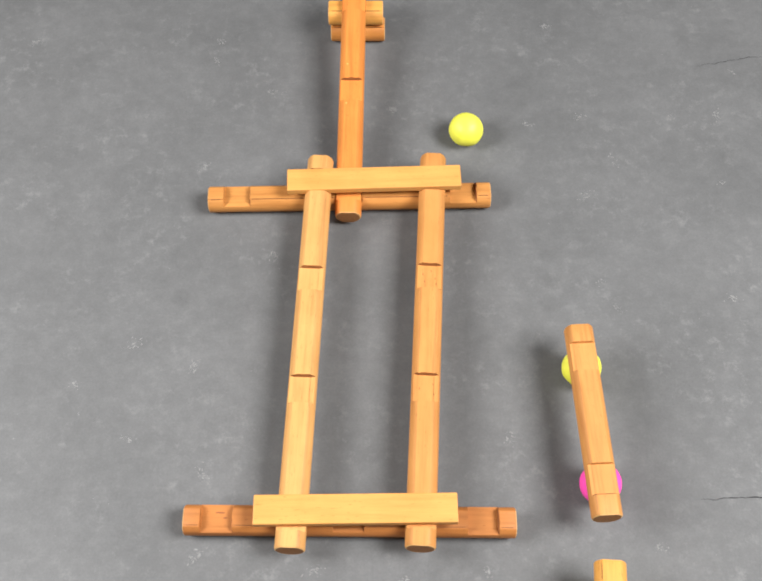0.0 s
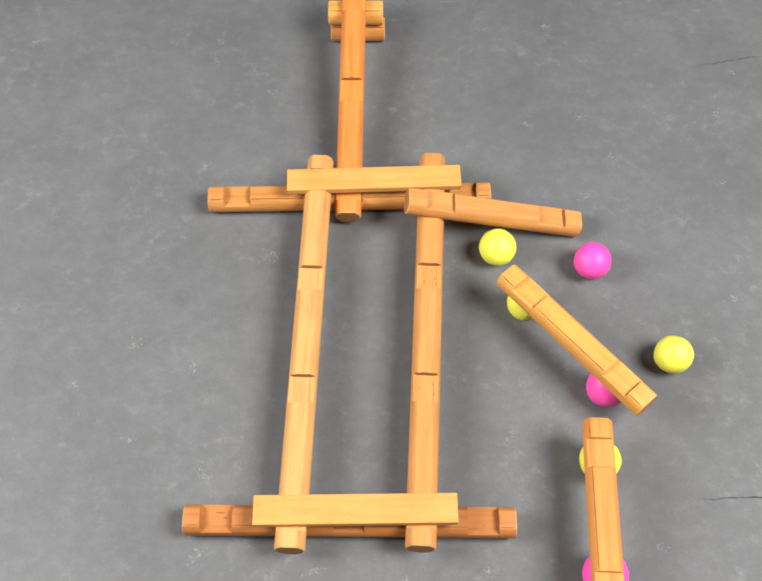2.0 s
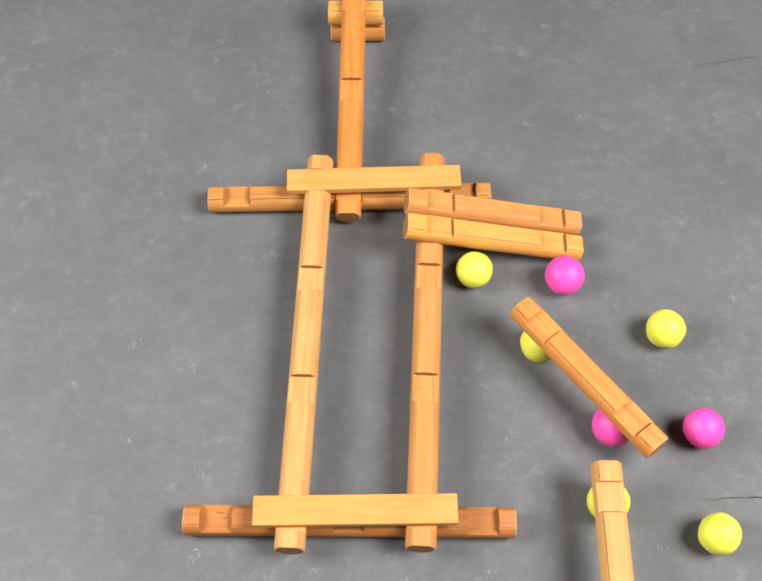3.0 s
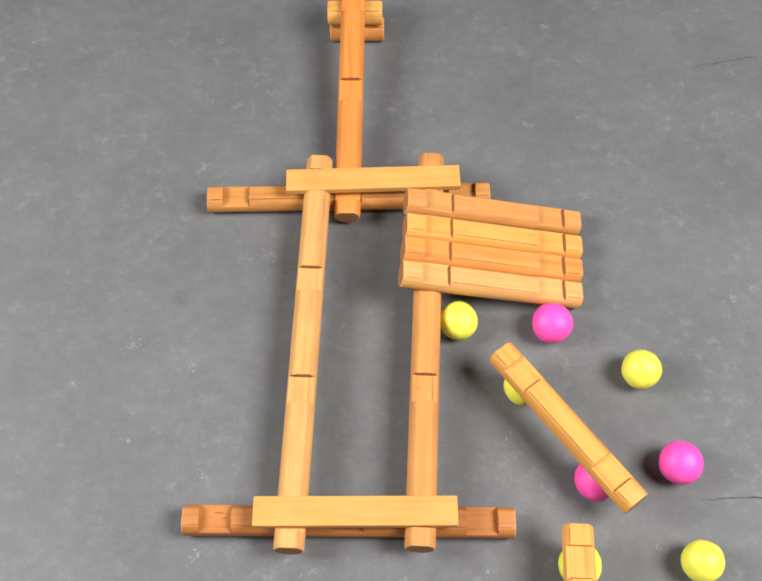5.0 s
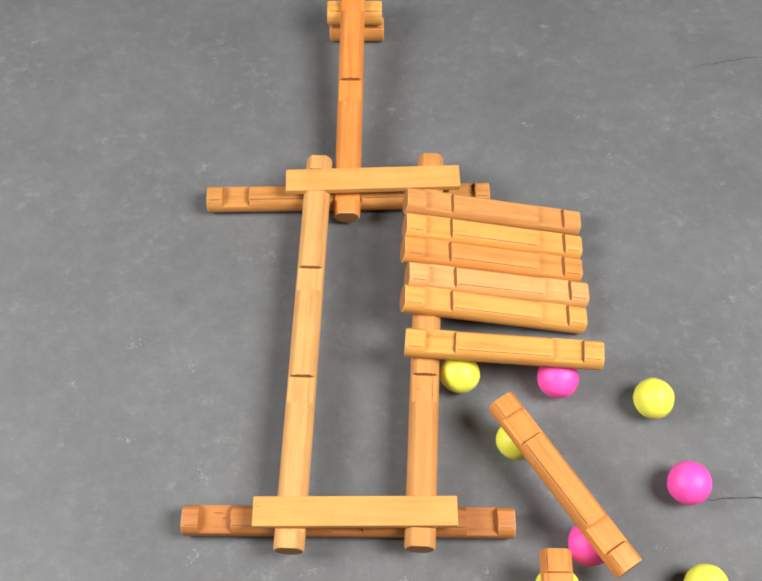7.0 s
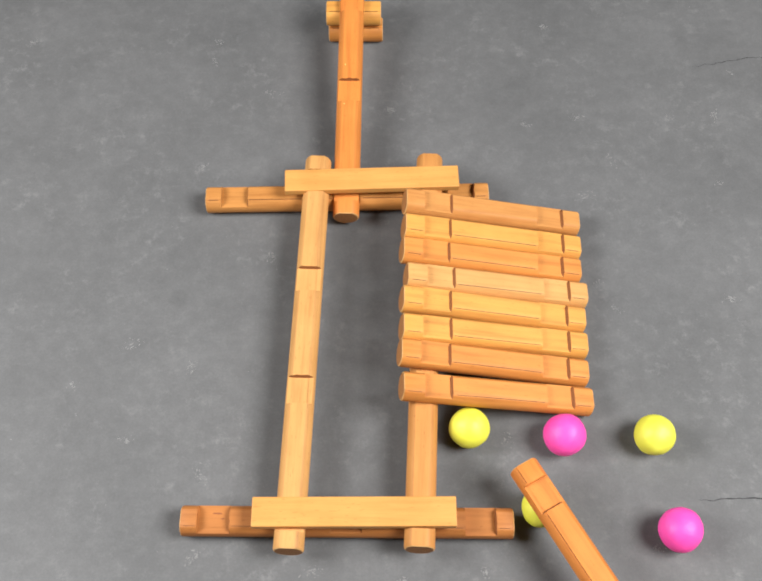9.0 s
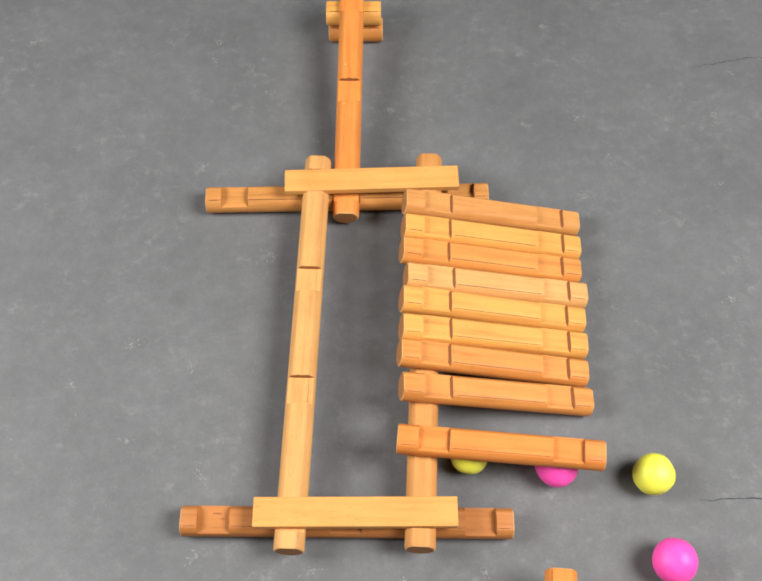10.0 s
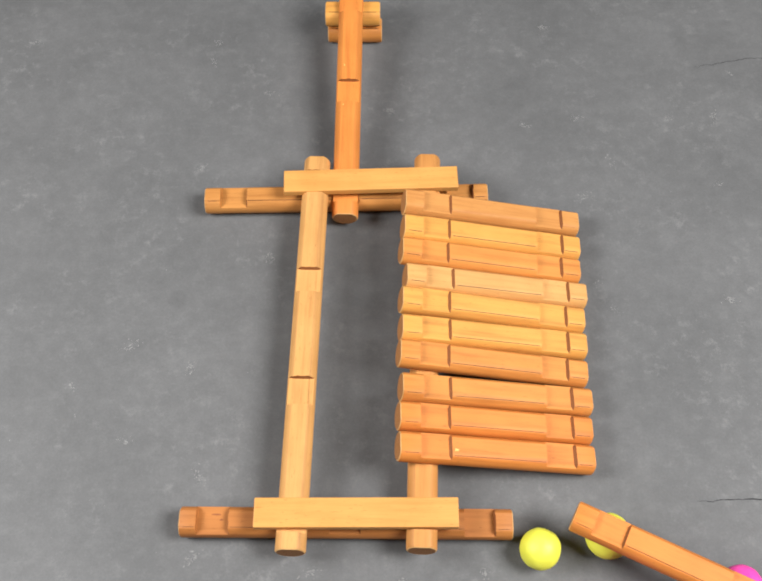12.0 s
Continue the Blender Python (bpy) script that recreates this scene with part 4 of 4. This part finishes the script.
    walk(things["ball_Y7"], [(0, pose(0.1194, -0.6349, 0.0122, 164, -49, 142)), (6, pose(0.1114, 0.1451, 0.0122, -145, 11, 122)), (6.2, pose(0.1121, 0.1591, 0.0122, -81, 54, 162)), (6.5, pose(0.1075, 0.1854, 0.0122, 23, 28, -116)), (6.7, pose(0.101, 0.2018, 0.0122, 76, -26, -115)), (7, pose(0.0815, 0.2226, 0.0122, 162, -26, -160)), (7.2, pose(0.0727, 0.2304, 0.0122, -152, 6, -168)), (7.5, pose(0.0583, 0.2368, 0.0122, -81, 54, -126)), (7.8, pose(0.0487, 0.2506, 0.0122, -15, 1, -89)), (8, pose(0.0503, 0.2516, 0.0122, -22, -3, -89)), (8.2, pose(0.0651, 0.2507, 0.0122, -92, 3, -89)), (8.5, pose(0.1006, 0.2492, 0.0122, -167, 4, -95)), (8.8, pose(0.1397, 0.2467, 0.0122, 118, 0, -98)), (9, pose(0.1648, 0.2257, 0.0122, 45, 31, -121)), (9.2, pose(0.1671, 0.1969, 0.0122, -63, 54, 152)), (9.5, pose(0.1723, 0.1606, 0.0122, -115, -7, 127)), (9.7, pose(0.1715, 0.1396, 0.0122, 171, -51, 170)), (9.9, pose(0.1728, 0.1146, 0.0122, 81, -19, -128)), (10.5, pose(0.2128, 0.0546, 0.0122, 11, 12, -122)), (11.6, pose(0.361, -0.076, 0.0122, -66, 12, -141)), (12, pose(0.361, -0.076, 0.0122, -66, 12, -141))])
    walk(things["ball_P8"], [(0, pose(0.1035, -0.8559, 0.013, 173, 49, -126)), (7, pose(0.0955, 0.0541, 0.013, -150, -18, -114)), (7.2, pose(0.0933, 0.0678, 0.013, -85, -58, -159)), (7.5, pose(0.1038, 0.0894, 0.013, 40, -36, 91)), (7.8, pose(0.1147, 0.1139, 0.013, 69, 34, 90)), (8.1, pose(0.1267, 0.1494, 0.013, -157, 65, -147)), (8.4, pose(0.1316, 0.1814, 0.013, -111, -2, -117)), (8.8, pose(0.1085, 0.2208, 0.013, -37, -32, -143)), (9, pose(0.111, 0.2254, 0.013, -22, -52, -153)), (9.2, pose(0.1301, 0.2255, 0.013, -162, -47, -24)), (9.5, pose(0.1587, 0.2037, 0.013, -148, 27, -27)), (9.7, pose(0.1705, 0.1853, 0.013, -41, 59, 60)), (10, pose(0.1666, 0.1505, 0.013, -18, -13, 72)), (10.2, pose(0.1666, 0.1362, 0.013, 30, -68, 35)), (10.4, pose(0.1673, 0.1145, 0.013, 146, -26, -68)), (11, pose(0.1823, 0.0545, 0.013, 158, 48, -65)), (12, pose(0.1823, 0.0545, 0.013, 158, 48, -65))])
    walk(things["ball_Y8"], [(0, pose(0.1066, -0.7747, 0.0122, 50, -45, -40)), (7, pose(0.0986, 0.1353, 0.0122, -59, -39, 46)), (7.2, pose(0.0988, 0.149, 0.0122, -99, 14, 56)), (7.5, pose(0.098, 0.1705, 0.0122, 178, 55, -1)), (7.8, pose(0.0919, 0.192, 0.0122, 110, 3, -41)), (8.1, pose(0.0787, 0.2151, 0.0122, 64, -64, -13)), (8.4, pose(0.0618, 0.2232, 0.0122, -99, -40, 146)), (8.8, pose(0.0473, 0.2273, 0.0122, -118, 28, 149)), (9, pose(0.0544, 0.2301, 0.0122, -90, 4, 157)), (9.2, pose(0.0703, 0.2264, 0.0122, -63, -69, 138)), (9.5, pose(0.1097, 0.2258, 0.0122, 70, -30, 15)), (9.7, pose(0.1344, 0.2252, 0.0122, 92, 42, 18)), (10, pose(0.1612, 0.2013, 0.0122, -169, 33, 89)), (10.2, pose(0.1638, 0.1795, 0.0122, -159, -42, 88)), (10.5, pose(0.1675, 0.1491, 0.0122, 3, -62, -69)), (10.7, pose(0.168, 0.1357, 0.0122, 19, -1, -79)), (10.9, pose(0.1639, 0.1149, 0.0122, 72, 63, -45)), (11.5, pose(0.1789, 0.0549, 0.0122, -146, 37, 87)), (12, pose(0.1789, 0.0549, 0.0122, -146, 37, 87))])
    walk(things["ball_P9"], [(0, pose(0.1054, -1.0103, 0.013, 139, -7, -87)), (8.1, pose(0.0974, 0.0427, 0.013, 124, -82, -74)), (8.5, pose(0.1168, 0.0678, 0.013, 0, -20, 45)), (8.8, pose(0.117, 0.0855, 0.013, -55, 34, 37)), (9, pose(0.1279, 0.1172, 0.013, -168, 54, -57)), (9.2, pose(0.1374, 0.1382, 0.013, 137, -6, -84)), (9.5, pose(0.1305, 0.1687, 0.013, 174, -79, -115)), (9.7, pose(0.1269, 0.1847, 0.013, -47, -27, 110)), (10, pose(0.1049, 0.2067, 0.013, -80, 42, 105)), (10.2, pose(0.1134, 0.2088, 0.013, -33, 31, 134)), (10.5, pose(0.1446, 0.1937, 0.013, -7, -40, 131)), (10.7, pose(0.157, 0.1766, 0.013, -175, -65, -64)), (11, pose(0.1681, 0.1365, 0.013, -165, 10, -70)), (11.2, pose(0.1571, 0.1148, 0.013, -86, 44, -27)), (11.8, pose(0.1721, 0.0548, 0.013, 24, 40, 60)), (12, pose(0.1721, 0.0548, 0.013, 24, 40, 60))])
    walk(things["ball_Y9"], [(0, pose(0.11, -0.9373, 0.0122, -7, 7, 2)), (8.1, pose(0.102, 0.1157, 0.0122, -82, 3, -6)), (8.5, pose(0.1073, 0.1404, 0.0122, -157, 7, -13)), (8.8, pose(0.1069, 0.158, 0.0122, 130, -12, -9)), (9, pose(0.0939, 0.1814, 0.0122, 49, -40, 32)), (9.2, pose(0.0801, 0.1895, 0.0122, -46, -30, 97)), (9.5, pose(0.0662, 0.1983, 0.0122, -100, 24, 101)), (9.7, pose(0.0581, 0.1995, 0.0122, -143, 30, 81)), (10, pose(0.0538, 0.2133, 0.0122, 115, 65, -6)), (10.2, pose(0.0608, 0.213, 0.0122, -49, 82, -170)), (10.5, pose(0.0953, 0.2094, 0.0122, -65, 7, 176)), (10.7, pose(0.1173, 0.2045, 0.0122, -86, -66, -171)), (11, pose(0.154, 0.1804, 0.0122, 144, -32, -52)), (11.2, pose(0.1605, 0.1663, 0.0122, 161, 40, -51)), (11.4, pose(0.1471, 0.1538, 0.0122, -119, 12, -9)), (11.5, pose(0.1424, 0.141, 0.0122, -57, -5, -4)), (11.6, pose(0.1388, 0.1386, 0.0122, -44, -21, -7)), (11.7, pose(0.1314, 0.1202, 0.0122, 37, -19, -39)), (11.9, pose(0.1257, 0.1048, 0.0122, 106, 12, -44)), (12, pose(0.1257, 0.1048, 0.0122, 106, 12, -44))])
    walk(things["ball_P10"], [(0, pose(0.0995, -1.253, 0.013, -28, -66, -4)), (10, pose(0.0915, 0.047, 0.013, -115, -15, 65)), (10.2, pose(0.0981, 0.0624, 0.013, -118, 58, 64)), (10.5, pose(0.1181, 0.0906, 0.013, 49, 46, -132)), (10.7, pose(0.1252, 0.1073, 0.013, 70, -26, -128)), (11, pose(0.1278, 0.1533, 0.013, 172, -56, 152)), (11.2, pose(0.1275, 0.1802, 0.013, -130, 3, 120)), (11.3, pose(0.1259, 0.1889, 0.013, -114, 39, 126)), (11.4, pose(0.1151, 0.1854, 0.013, -178, 36, 84)), (11.5, pose(0.1204, 0.1737, 0.013, -152, -15, 90)), (11.6, pose(0.1251, 0.168, 0.013, -126, -38, 77)), (11.7, pose(0.1331, 0.155, 0.013, -27, -49, -1)), (11.8, pose(0.1336, 0.1495, 0.013, 6, -42, -25)), (12, pose(0.1293, 0.1221, 0.013, 74, 2, -53))])
    walk(things["ball_Y10"], [(0, pose(0.1088, -1.1714, 0.0117, 74, 53, 68)), (10, pose(0.1008, 0.1286, 0.0117, -72, 48, -69)), (10.2, pose(0.1024, 0.1443, 0.0117, -100, -22, -77)), (10.5, pose(0.096, 0.1697, 0.0117, 70, -83, 114)), (10.7, pose(0.0896, 0.1784, 0.0117, 58, -30, 125)), (11, pose(0.0622, 0.1966, 0.0117, 30, 41, 122)), (11.2, pose(0.0546, 0.1987, 0.0117, -25, 59, 78)), (11.3, pose(0.0512, 0.1977, 0.0117, -48, 48, 59)), (11.4, pose(0.0535, 0.1996, 0.0117, -37, 61, 68)), (11.5, pose(0.063, 0.1966, 0.0117, 34, 38, 126)), (11.6, pose(0.0709, 0.1954, 0.0117, 61, 7, 137)), (11.7, pose(0.0809, 0.1931, 0.0117, 89, -36, 129)), (11.8, pose(0.0857, 0.1887, 0.0117, 101, -67, 119)), (12, pose(0.0922, 0.1581, 0.0117, -58, -37, -87))])
    walk(things["ball_Y11"], [(0, pose(0.2264, -1.3111, 0.0122, 148, -1, 91)), (11.2, pose(0.1813, 0.141, 0.0122, 145, 74, 89)), (11.4, pose(0.1703, 0.1552, 0.0122, 8, 27, -41)), (11.5, pose(0.1713, 0.1524, 0.0122, 17, 39, -36)), (11.7, pose(0.162, 0.1585, 0.0122, 19, -13, -35)), (11.8, pose(0.1579, 0.161, 0.0122, 21, -36, -36)), (12, pose(0.1314, 0.1652, 0.0122, 144, -58, -144))])
    walk(things["ball_P11"], [(0, pose(0.282, -1.3863, 0.013, 2, 2, 1)), (11.2, pose(0.2453, 0.0729, 0.013, -73, 0, -1)), (11.4, pose(0.2332, 0.086, 0.013, -143, -42, 29)), (11.5, pose(0.2194, 0.0925, 0.013, 122, -41, 101)), (11.7, pose(0.2162, 0.1059, 0.013, 120, 20, 102)), (11.8, pose(0.2127, 0.1083, 0.013, 104, 32, 95)), (12, pose(0.2017, 0.1358, 0.013, -30, 67, -29))])


motions()
